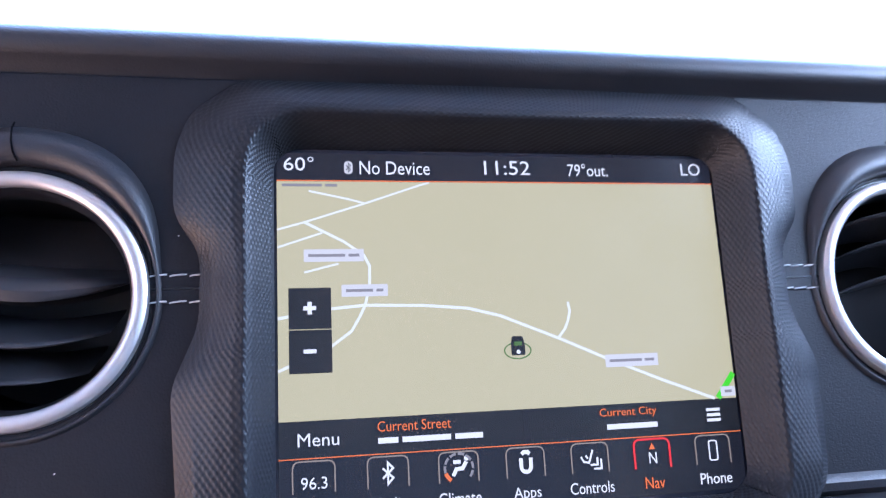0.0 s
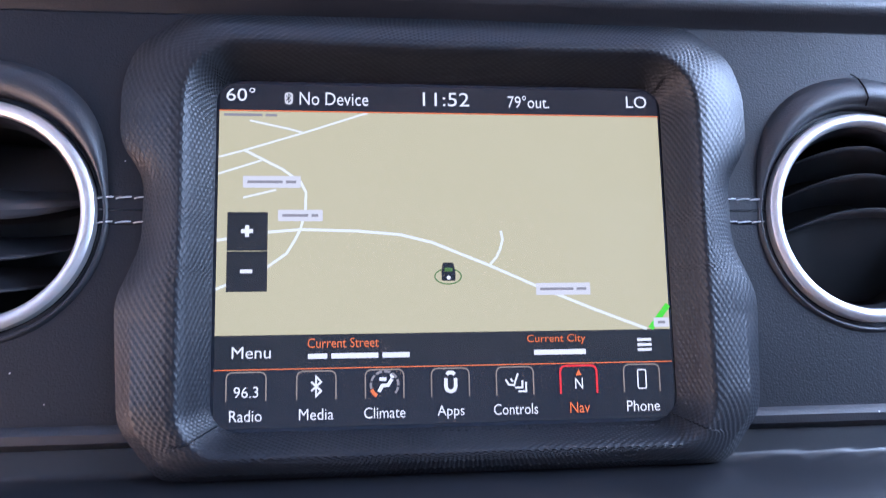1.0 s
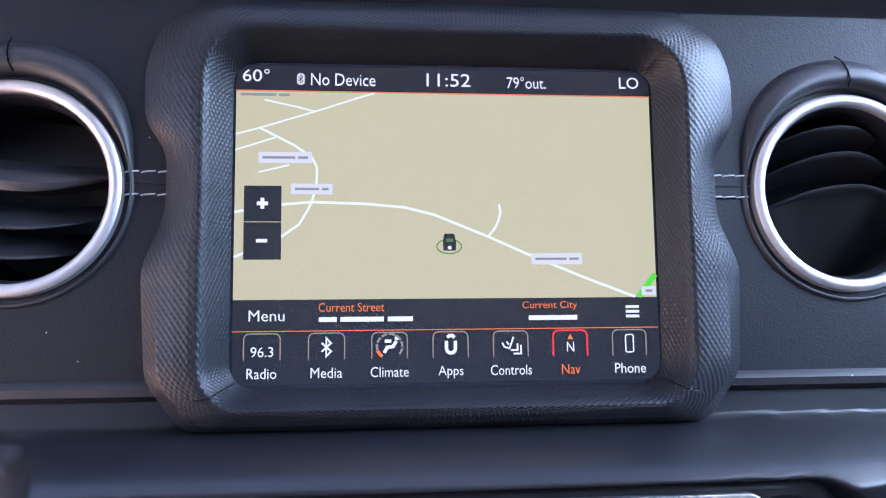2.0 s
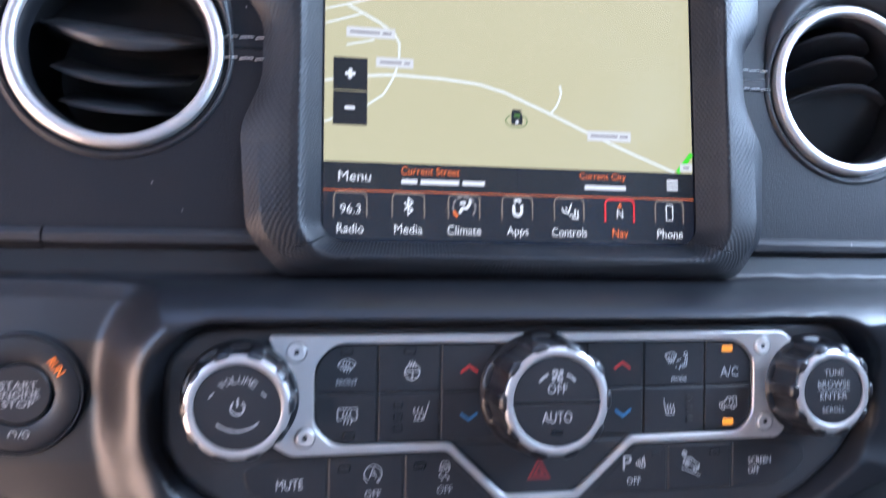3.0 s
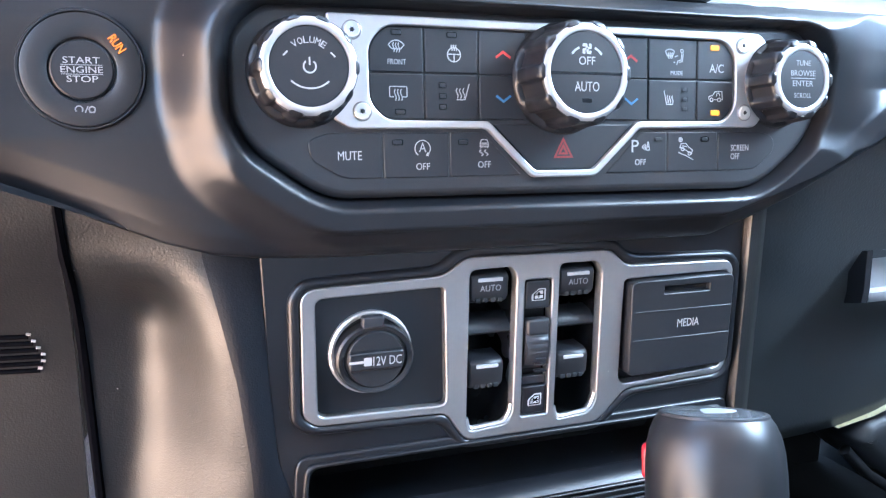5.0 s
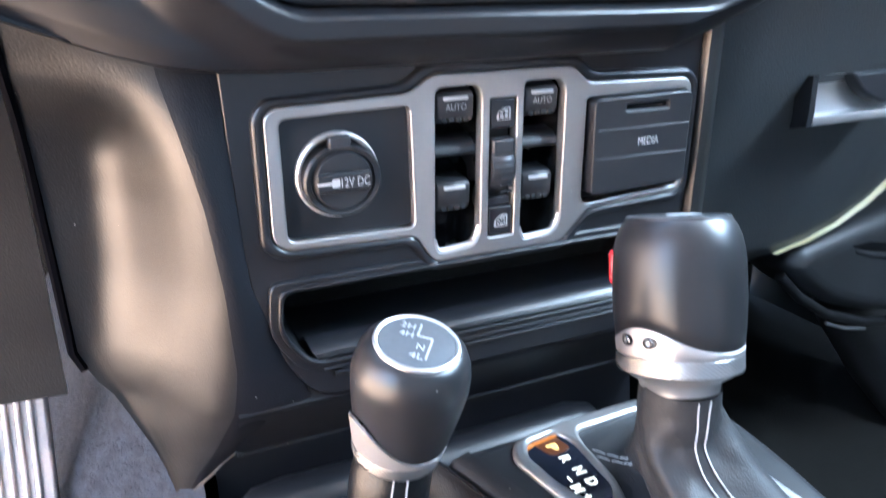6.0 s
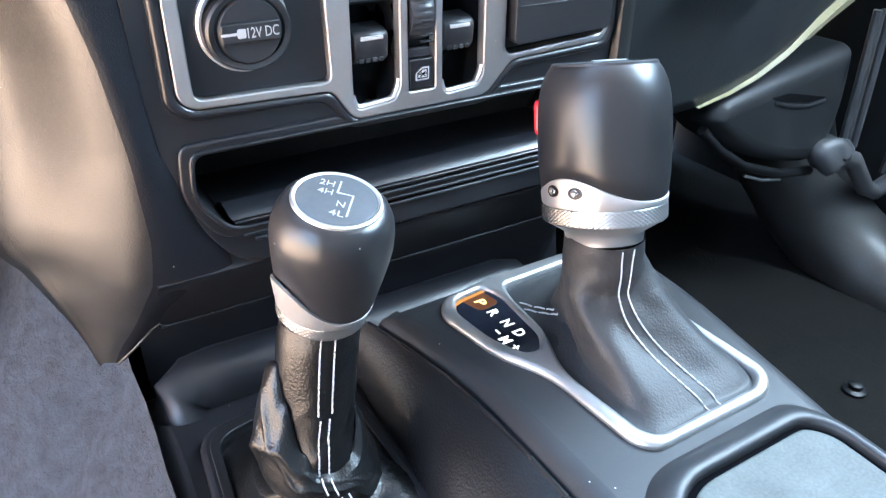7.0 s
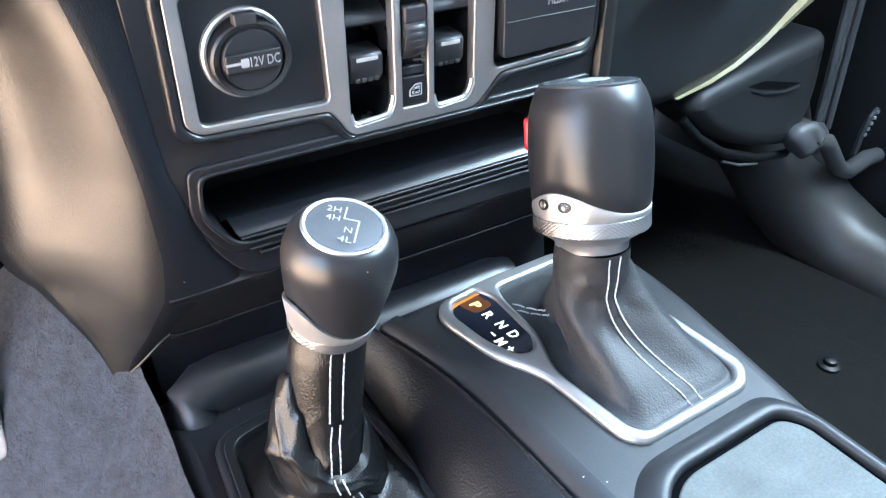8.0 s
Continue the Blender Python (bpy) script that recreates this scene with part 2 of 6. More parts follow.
def loft(loops, closed=True, cap=(False, False), scale=MM):
    """A skin over loops of equal length, with UVs in metres along and across."""
    mesh = bpy.data.meshes.new("loft")
    n = len(loops[0])
    verts = [Vector(p) * scale for line in loops for p in line]
    faces, uvs = [], []
    mid = [Vector(p) * scale for p in loops[len(loops) // 2]]
    run = [0.0]
    for k in range(n):
        run.append(run[-1] + (mid[(k + 1) % n] - mid[k]).length)
    across = [0.0]
    for a in range(len(loops) - 1):
        across.append(across[-1] + sum((verts[(a + 1) * n + k] - verts[a * n + k]).length for k in range(n)) / n)
    for a in range(len(loops) - 1):
        for k in range(n if closed else n - 1):
            j = (k + 1) % n
            faces.append((a * n + k, a * n + j, (a + 1) * n + j, (a + 1) * n + k))
            uvs += [(run[k], across[a]), (run[k + 1], across[a]), (run[k + 1], across[a + 1]), (run[k], across[a + 1])]
    for on, a in zip(cap, (0, len(loops) - 1)):
        if on:
            ring = list(range(a * n, a * n + n))
            faces.append(ring[::-1] if a == 0 else ring)
            uvs += [(0, 0)] * n
    mesh.from_pydata(verts, [], faces)
    layer = mesh.uv_layers.new(name="UVMap")
    for loop, uv in zip(layer.data, uvs):
        loop.uv = uv
    return mesh


def lathe(profile, n=56, wave=None, cap=(False, True), x=0.0, y=0.0):
    """A turned shape: (radius, height) pairs; wave(angle, radius, height) may give another radius and height."""
    loops = []
    for r, h in profile:
        line = []
        for k in range(n):
            a = 2 * math.pi * k / n
            rr, hh = wave(a, r, h) if wave else (r, h)
            line.append((x + rr * math.cos(a), y + rr * math.sin(a), hh))
        loops.append(line)
    return loft(loops, cap=cap)


def tube(points, radius, n=8, closed=False):
    """A round cord through points."""
    pts = [Vector(p) for p in points]
    loops = []
    for i, p in enumerate(pts):
        a = pts[i - 1] if i or closed else p
        b = pts[(i + 1) % len(pts)] if i < len(pts) - 1 or closed else p
        way = (b - a).normalized()
        side = way.cross(Vector((0.31, 0.22, 0.92))).normalized()
        up = side.cross(way)
        loops.append([tuple(p + (side * math.cos(t) + up * math.sin(t)) * radius) for t in (2 * math.pi * k / n for k in range(n))])
    if closed:
        loops.append(loops[0])
    return loft(loops, cap=(not closed, not closed))


def ribbon(lines, width, z, thick=0.12):
    """Flat strokes of the given width along the lines, at height z; one mesh."""
    verts, faces = [], []
    for pts in lines:
        pts = [Vector(p) for p in pts]
        shut = len(pts) > 2 and (pts[0] - pts[-1]).length < 1e-6
        base = len(verts)
        for i, p in enumerate(pts):
            a = pts[i - 1] if i else (pts[-2] if shut else p)
            b = pts[i + 1] if i < len(pts) - 1 else (pts[1] if shut else p)
            d1, d2 = (p - a), (b - p)
            d1 = d1.normalized() if d1.length > 1e-9 else d2.normalized()
            d2 = d2.normalized() if d2.length > 1e-9 else d1
            m = (d1 + d2)
            m = m.normalized() if m.length > 1e-6 else d1
            side = Vector((-m.y, m.x)) * (width / 2) / max(0.45, m.dot(d1))
            for s in (side, -side):
                verts.append(((p.x + s.x) * MM, (p.y + s.y) * MM, z * MM))
            for s in (side, -side):
                verts.append(((p.x + s.x) * MM, (p.y + s.y) * MM, (z - thick) * MM))
        for i in range(len(pts) - 1):
            q = base + 4 * i
            faces += [(q + 1, q + 5, q + 4, q), (q, q + 4, q + 6, q + 2), (q + 5, q + 1, q + 3, q + 7)]
    mesh = bpy.data.meshes.new("ribbon")
    mesh.from_pydata(verts, [], faces)
    return mesh


def writing(words, x0, x1, y0, y1, z, turn=0.0, heft=0.0):
    """The words as a thin mesh that fills the box; turn in degrees about its middle."""
    cu = bpy.data.curves.new("writing", "FONT")
    cu.body, cu.size, cu.extrude, cu.resolution_u, cu.offset = words, 0.01, 0.00005, 3, heft
    mesh = baked(cu)
    xs, ys = [v.co.x for v in mesh.vertices], [v.co.y for v in mesh.vertices]
    sx = (x1 - x0) * MM / (max(xs) - min(xs))
    sy = (y1 - y0) * MM / (max(ys) - min(ys))
    mid = Matrix.Translation((-(min(xs) + max(xs)) / 2, -(min(ys) + max(ys)) / 2, 0))
    mesh.transform(pose((x0 + x1) / 2 * MM, (y0 + y1) / 2 * MM, z * MM, 0, 0, turn) @ Matrix.Diagonal((sx, sy, 1, 1)) @ mid)
    return mesh


def joined(*meshes):
    bm = bmesh.new()
    for mesh in meshes:
        bm.from_mesh(mesh)
        bpy.data.meshes.remove(mesh)
    mesh = bpy.data.meshes.new("joined")
    bm.to_mesh(mesh)
    bm.free()
    return mesh


def block(x0, x1, y0, y1, z0, z1, bevel=0.6, r=1.0):
    return plate(box_outline(x0, x1, y0, y1, r, 3), z0, z1, bevel=bevel)


def surface(fn, us, vs, thick=0.0, way=(0, 1, 0)):
    """A skin fn(u, v) in metres over the two rows of numbers, given thickness along way."""
    rows = [[Vector(fn(u, v)) for u in us] for v in vs]
    mesh = loft([[tuple(p) for p in row] for row in rows], closed=False, scale=1.0)
    if thick:
        back = loft([[tuple(p + Vector(way) * thick) for p in row][::-1] for row in rows], closed=False, scale=1.0)
        edge = rows[0] + [r[-1] for r in rows] + rows[-1][::-1] + [r[0] for r in rows][::-1]
        rim = loft([[tuple(p) for p in edge], [tuple(p + Vector(way) * thick) for p in edge]], closed=True, scale=1.0)
        mesh = joined(mesh, back, rim)
    return mesh


def even(a, b, n):
    return [a + (b - a) * k / (n - 1) for k in range(n)]


def ease(x):
    x = min(1.0, max(0.0, x))
    return x * x * (3 - 2 * x)


def steps(z, table):
    """A smooth value from a table of (z, value) pairs with z falling or rising."""
    rows = sorted(table)
    if z <= rows[0][0]:
        return rows[0][1]
    for (a, p), (b, q) in zip(rows, rows[1:]):
        if z <= b:
            return p + (q - p) * (z - a) / (b - a)
    return rows[-1][1]


def dress(ob, mat, angle=38):
    mesh = ob.data
    if mat is not None:
        mesh.materials.clear()
        mesh.materials.append(mat)
    mesh.polygons.foreach_set("use_smooth", [True] * len(mesh.polygons))
    mesh.set_sharp_from_angle(angle=radians(angle))
    return ob


def thing(name, label, category, at=None, group="", kind=""):
    ob = new(name)
    ob.empty_display_size = 0.02
    if at is not None:
        ob.matrix_world = at
    return tagged(ob, label, category, group, kind)


def whole(name, mesh, mat, label, category, at=None, group="", kind="", angle=38):
    ob = dress(new(name, mesh), mat, angle)
    if at is not None:
        ob.matrix_world = at
    return tagged(ob, label, category, group, kind)


def part(name, mesh, mat, parent, label="", at=None, angle=38):
    ob = dress(new(name, mesh), mat, angle)
    ob.parent = parent
    if at is not None:
        ob.matrix_local = at
    return tagged(ob, label)


# the planes of the screen, the climate panel and the switch panel: x across, y up, z out towards the cabin
SCREEN = pose(0, 0, 0.70, 80, 0, 0)
CLIMATE = pose(0, -0.053, 0.58, 84, 0, 0)
SWITCHES = pose(0, -0.038, 0.458, 90, 0, 0)


# ---- the car's shell and the ground ----
def shell():
    whole("ground", surface(lambda u, v: (u, v, -0.62), [-600, -40, -6, -2, 2, 6, 40, 600], [-600, -40, -6, -2, 2, 6, 40, 600]), DIRT,
          "dry tan ground in the sun round the car", "ground", kind="structure")
    whole("floor", plate(box_outline(-765, 765, -1520, 700, 10), 0, 50, bevel=4), DARK_CARPET, "black carpet on the car floor", "floor", kind="structure")
    # unseen roof: keeps the sun out, reflects soft light onto the dash
    whole("ceiling", plate(box_outline(-730, 730, -1500, 20, 60), 1270, 1310, bevel=8), HEADLINER, "unseen grey roof lining that bounces window light", "ceiling", kind="structure")
    # firewall under the dashboard, front wall of both footwells
    whole("wall_front", plate(box_outline(-720, 720, 0, 790, 10), 0, 30, bevel=2), DARK_CARPET, "black insulated firewall behind the footwells", "wall", at=pose(0, 0.46, 0.0, 90, 0, 0), kind="structure")
    # unseen closing wall without rear windows, added to hold back light from behind
    whole("wall_rear", plate(box_outline(-720, 720, 0, 1270, 30), 0, 30, bevel=2), HEADLINER, "unseen plain grey wall that closes the cabin", "wall", at=pose(0, -1.5, 0.0, 90, 0, 0), kind="structure")
    # passenger door: lower half shut, window opening above the waist
    side = pose(0.74, 0, 0, 90, 0, 90)
    whole("wall_right", plate(rounded([(-1500, 0), (460, 0), (460, 800), (330, 820), (20, 1270), (-1500, 1270)], 20), 0, 40,
          [rounded([(-720, 800), (260, 800), (10, 1220), (-720, 1220)], 40)], bevel=3), PLASTIC, "black passenger door wall with an open window", "wall", at=side, kind="structure")
    # unseen driver side, its opening narrowed to hold light off the left dash
    left = pose(-0.74, 0, 0, 90, 0, 90)
    whole("wall_left", plate(rounded([(-1500, 0), (460, 0), (460, 800), (330, 820), (20, 1270), (-1500, 1270)], 20), -40, 0,
          [rounded([(-720, 70), (330, 70), (330, 530), (-130, 610), (-330, 1210), (-720, 1210)], 50)], bevel=3),
          PLASTIC, "black driver side wall with the doorway standing open", "wall", at=left, kind="structure")
    # carpeted tunnel and heater housing behind the centre stack, between the two footwells
    whole("wall_tunnel", plate(box_outline(-118, 128, 15, 455, 12), 50, 480, bevel=6), DARK_CARPET, "dark housing between the two footwells", "wall", kind="structure")
    for s in (-1, 1):
        whole("windscreen_pillar", tube([(s * 715, 400, 780), (s * 690, 200, 1040), (s * 660, 0, 1290)], 32, 10), HEADLINER, "grey windscreen pillar", "pillar", group="windscreen pillars", kind="structure")


shell()


# ---- dashboard ----
VENT_X, VENT_V = 168.5, 12.5
POD = rounded([(-130, 27), (-142, 15), (-142, -15), (-134, -28), (-112, -43), (-102, -47), (102, -48), (114, -43), (133, -29), (143, -15), (143, 15), (131, 28)], 6, 3)


def pod_distance(x, z):
    """Metres outside (+) or inside (-) the climate panel's outline."""
    px, py = x / MM, (z - 0.58) / MM
    best, inside, n = 1e9, False, len(POD)
    for i in range(n):
        (ax, ay), (bx, by) = POD[i], POD[(i + 1) % n]
        dx, dy = bx - ax, by - ay
        t = max(0.0, min(1.0, ((px - ax) * dx + (py - ay) * dy) / max(1e-9, dx * dx + dy * dy)))
        best = min(best, math.hypot(px - ax - t * dx, py - ay - t * dy))
        if (ay > py) != (by > py) and px < ax + (py - ay) / (by - ay) * dx:
            inside = not inside
    return (-best if inside else best) * MM


def band_bottom(x):
    return steps(x, [(-0.42, 0.590), (-0.24, 0.539), (-0.227, 0.5350), (-0.204, 0.5265), (-0.170, 0.5140), (-0.149, 0.5085), (-0.133, 0.5065), (-0.10, 0.5050),
                     (0.088, 0.5055), (0.115, 0.5145), (0.14, 0.5240), (0.176, 0.5420), (0.20, 0.5545), (0.30, 0.592), (0.72, 0.604)])


def band_point(x, v):
    """The trim band under the screen: v from 0 at its lower edge to 1 at the crease below the dash face."""
    zb = band_bottom(x)
    z = zb + (0.634 - zb) * v
    s = pod_distance(x, z)
    left = ease((-x - 0.140) / 0.09)
    out = (1 - 0.2 * left) * steps(z, [(zb, 0.046 - 0.014 * left), (zb + 0.008, 0.047 - 0.008 * left), (zb + 0.018, 0.0465 - 0.003 * left), (max(zb + 0.022, 0.555), 0.044), (0.58, 0.0385), (0.60, 0.038), (0.615, 0.033), (0.626, 0.022), (0.634, 0.012)])
    if s <= 0:
        y = 0.047
    else:
        # the rim stands out further below the panel, where its upper face catches the light
        below = ease((0.560 - z) / 0.022)
        reach, peak = 0.005 + 0.003 * below, 0.0595 + 0.0055 * below
        far = 0.022 + 0.05 * ease((x - 0.125) / 0.03)
        y = 0.049 + (peak - 0.049) * ease(s / reach) if s < reach else out + (peak - out) * (1 - ease((s - reach - 0.0015) / far))
    # the shoulder turns back into a shelf under the screen's bezel
    y = min(y, steps(z, [(0.606, 0.062), (0.611, 0.057), (0.615, 0.050), (0.618, 0.041), (0.6205, 0.028), (0.6222, 0.0145), (0.634, 0.0115)]))
    if v < 0.1:
        y = min(y, 0.0445 + 0.014 * math.sqrt(max(0.0, v / 0.1)))
    return (x, -y, z)


def dashboard():
    dash = thing("dashboard", "black leather-wrapped dashboard with pale stitching, dusty", "dashboard")
    holes = [round_outline(s * VENT_X, VENT_V, 42.5, 56) for s in (-1, 1)] + [box_outline(-92, 92, -66, 70, 6)]
    face = plate(rounded([(-420, -67), (720, -67), (720, 90), (-420, 90)], 2), -9, 3, holes, bevel=0.8)
    part("face_panel", face, DASH_LEATHER, dash, "grained black leather face", at=SCREEN)
    profile = [(0.0165, 0.7780), (0.0155, 0.7850), (0.0125, 0.7917), (0.0085, 0.7942), (0.0065, 0.7972), (0.0068, 0.8007), (0.0095, 0.8042), (0.0145, 0.8067), (0.024, 0.8082), (0.06, 0.8092),
               (0.2, 0.8087), (0.4, 0.8027), (0.455, 0.7850), (0.455, 0.7000)]
    pad = loft([[(x, y, z) for x in even(-0.72, 0.72, 33)] for y, z in profile], closed=False, scale=1.0)
    part("top_pad", pad, TOP_PAD, dash, "matt black padded dash top", angle=60)
    xs = sorted(set(even(-0.42, -0.20, 70) + even(-0.20, 0.20, 231) + even(0.20, 0.34, 36) + even(0.34, 0.72, 14)))
    under = [[(x, 0.02, band_bottom(x) + 0.012) for x in xs], [(x, -0.036, band_bottom(x) + 0.0015) for x in xs]]
    band = loft(under + [[band_point(x, v) for x in xs] for v in even(0, 1, 96)], closed=False, scale=1.0)
    part("trim_band", band, SATIN, dash, "satin black moulded trim round the climate panel", angle=180)
    # narrow padded ledge where the face meets the band
    for x0, x1 in ((-0.42, -0.1935), (-0.1925, -0.094), (0.094, 0.72)):
        rows = [(-0.006, 0.642), (-0.0135, 0.6405), (-0.0165, 0.638), (-0.0165, 0.635), (-0.013, 0.632), (-0.006, 0.631)]
        part("ledge_strip", loft([[(x, y, z) for x in even(x0, x1, 9)] for y, z in rows], closed=False, scale=1.0), TOP_PAD, dash)
    for s in (-1, 1):
        lo, hi = (107, 126) if s > 0 else (-128, -107)
        part("seam_strip", block(lo, hi, VENT_V - 3, VENT_V + 7.5, 2.0, 3.5, 0.5), DASH_LEATHER, dash, at=SCREEN)
        part("seam_groove", block(lo, hi, VENT_V + 1.7, VENT_V + 2.7, 3.2, 3.65, 0.1, 0.2), LAMP_GAP_BLACK, dash, at=SCREEN)
        for row in (VENT_V - 2.4, VENT_V + 6.6):
            for k in range(3):
                a = lo + 1.5 + k * (hi - lo - 2) / 3
                part("stitch", tube([(a, row - 0.2, 3.4), (a + 1.2, row, 4.0), (a + 4.2, row + 0.3, 4.0), (a + 5.3, row + 0.4, 3.3)], 0.34, 6), THREAD, dash, at=SCREEN)


dashboard()


def air_vent(s):
    at = SCREEN @ pose(s * VENT_X * MM, VENT_V * MM, 0.002, 0, 0, 0)
    vent = thing("air_vent", "round black air vent with a satin silver ring" if s > 0 else "round black air vent with silver ring tinted by warm light", "air vent", at, "dashboard air vents")
    part("ring", lathe([(37.0, -3), (36.8, 3.0), (37.4, 4.2), (38.8, 5.0), (40.6, 4.8), (41.8, 3.8), (42.2, 1.6), (42.0, -4)], 96, cap=(False, False)), BRIGHT, vent, "satin silver trim ring")
    part("ring_gap", lathe([(41.9, 0.6), (43.4, 0.8), (44.6, 0.6)], 80, cap=(False, False)), LAMP_GAP_BLACK, vent)
    loops = []
    for w, up in ((0.0, 1.5), (0.04, 5.0), (0.16, 7.6), (0.38, 8.2), (0.62, 6.9), (0.85, 3.6), (1.0, 0.4)):
        line = []
        for k in range(80):
            a = 2 * math.pi * k / 80
            wide = 2.6 + 11.6 * ease((math.sin(a) - 0.15) / 0.85)
            line.append(((44 + wide * w) * math.cos(a), (44 + wide * w) * math.sin(a), up * (0.3 + 0.7 * ease((math.sin(a) - 0.05) / 0.85))))
        loops.append(line)
    part("hood", loft(loops), TOP_PAD, vent, "padded leather hood round the vent", angle=80)
    part("hood_seam", tube([(1, 44.5, 5.8), (0.4, 47, 8.6), (-0.4, 51, 8.3), (-1.2, 56, 5.6), (-1.6, 59, 2.2)], 0.3, 6), GAP, vent)
    part("barrel", lathe([(38.3, 3), (38.0, -6), (36.5, -30), (33, -46), (4, -52)], 64), DEEP, vent)
    part("collar", lathe([(38.1, 2.6), (37.0, 1.6), (35.4, -2.5), (35.0, -7), (37.4, -9)], 64, cap=(False, False)), PIANO, vent)
    # curved blades: height in the middle, at the tips, half width and thickness of the front edge in the middle
    turn = pose(0, 0, 0, 0, 0, 5 * s)
    rows = ((29, 24, 27, 1.2), (17.5, 11, 30, 1.2), (3.2, -3.4, 33, 1.4)) if s > 0 else ((-1, 10, 34, 7.5), (-15.4, -8, 28, 1.3), (-27, -22, 23, 1.2))
    for mid, tip, half, thick in rows:
        upper, lower = [], []
        for back in (0.0, 0.35, 1.2, 3.0, 9.0, 24.0):
            top, low = [], []
            for u in even(-1, 1, 31):
                grow = (1 - u * u) ** 0.8
                v = mid + (tip - mid) * u * u + (0.30 if s > 0 else 0.45) * -s * back
                t = (0.5 + thick * grow) * (min(1.0, (back / 1.2)) ** 0.5 if back < 1.2 else 1.0) * 0.5
                z = 0.5 - 13.5 * abs(u) ** 2.2 - back
                lift = thick * 0.5 * grow if thick > 3 else 0.0
                top.append((u * half, v + t + lift, z - (0.5 * t if thick > 3 else 0)))
                low.append((u * half, v - t + lift, z))
            upper.append(top)
            lower.append(low)
        part("vane", loft(upper[::-1] + lower, closed=False), VANE, vent, "broad rounded blade" if thick > 3 else "", at=turn, angle=80)
    # broad closed leaf behind the blades
    mid, tip, half, _ = rows[2 if s > 0 else 0]
    lines = []
    for w in even(0, 1, 12):
        line = []
        for u in even(-1, 1, 25):
            v = (mid + (tip - mid) * u * u) * (1 - w) - s * 33 * w
            line.append((u * min(half, math.sqrt(max(40.0, 36.4 ** 2 - v * v))), v, -1.5 - 13.5 * abs(u) ** 2.2 * (1 - w) - 24 * w ** 0.7 if s > 0 else -10 - 14 * abs(u) ** 2.2 * (1 - w) - 16 * w))
        lines.append(line)
    part("closing_blade", loft(lines, closed=False), DEEP, vent, "broad dark closing blade", at=turn, angle=80)


air_vent(-1)
air_vent(1)


# ---- infotainment unit ----
def arc(x, y, r, a0, a1, n=12, ry=None):
    return [(x + r * math.cos(radians(a)), y + (ry or r) * math.sin(radians(a))) for a in even(a0, a1, n)]


def mirrored(half, top):
    """A closed row of corners from its left half, top to bottom, with one point in the middle of the top edge."""
    return [top] + half + [(-x, *rest) for x, *rest in half[::-1]]


def bezel_loop(half, top, heights, r, seg=7):
    """Corners with a height each, rounded, as a 3D loop."""
    flat = mirrored(half, top)
    high = [heights[0]] + list(heights[1:]) + list(heights[1:])[::-1]
    pts = rounded([(x, y) for x, y, *_ in flat], r, seg)
    return [(x, y, high[i // (seg + 1)]) for i, (x, y) in enumerate(pts)]


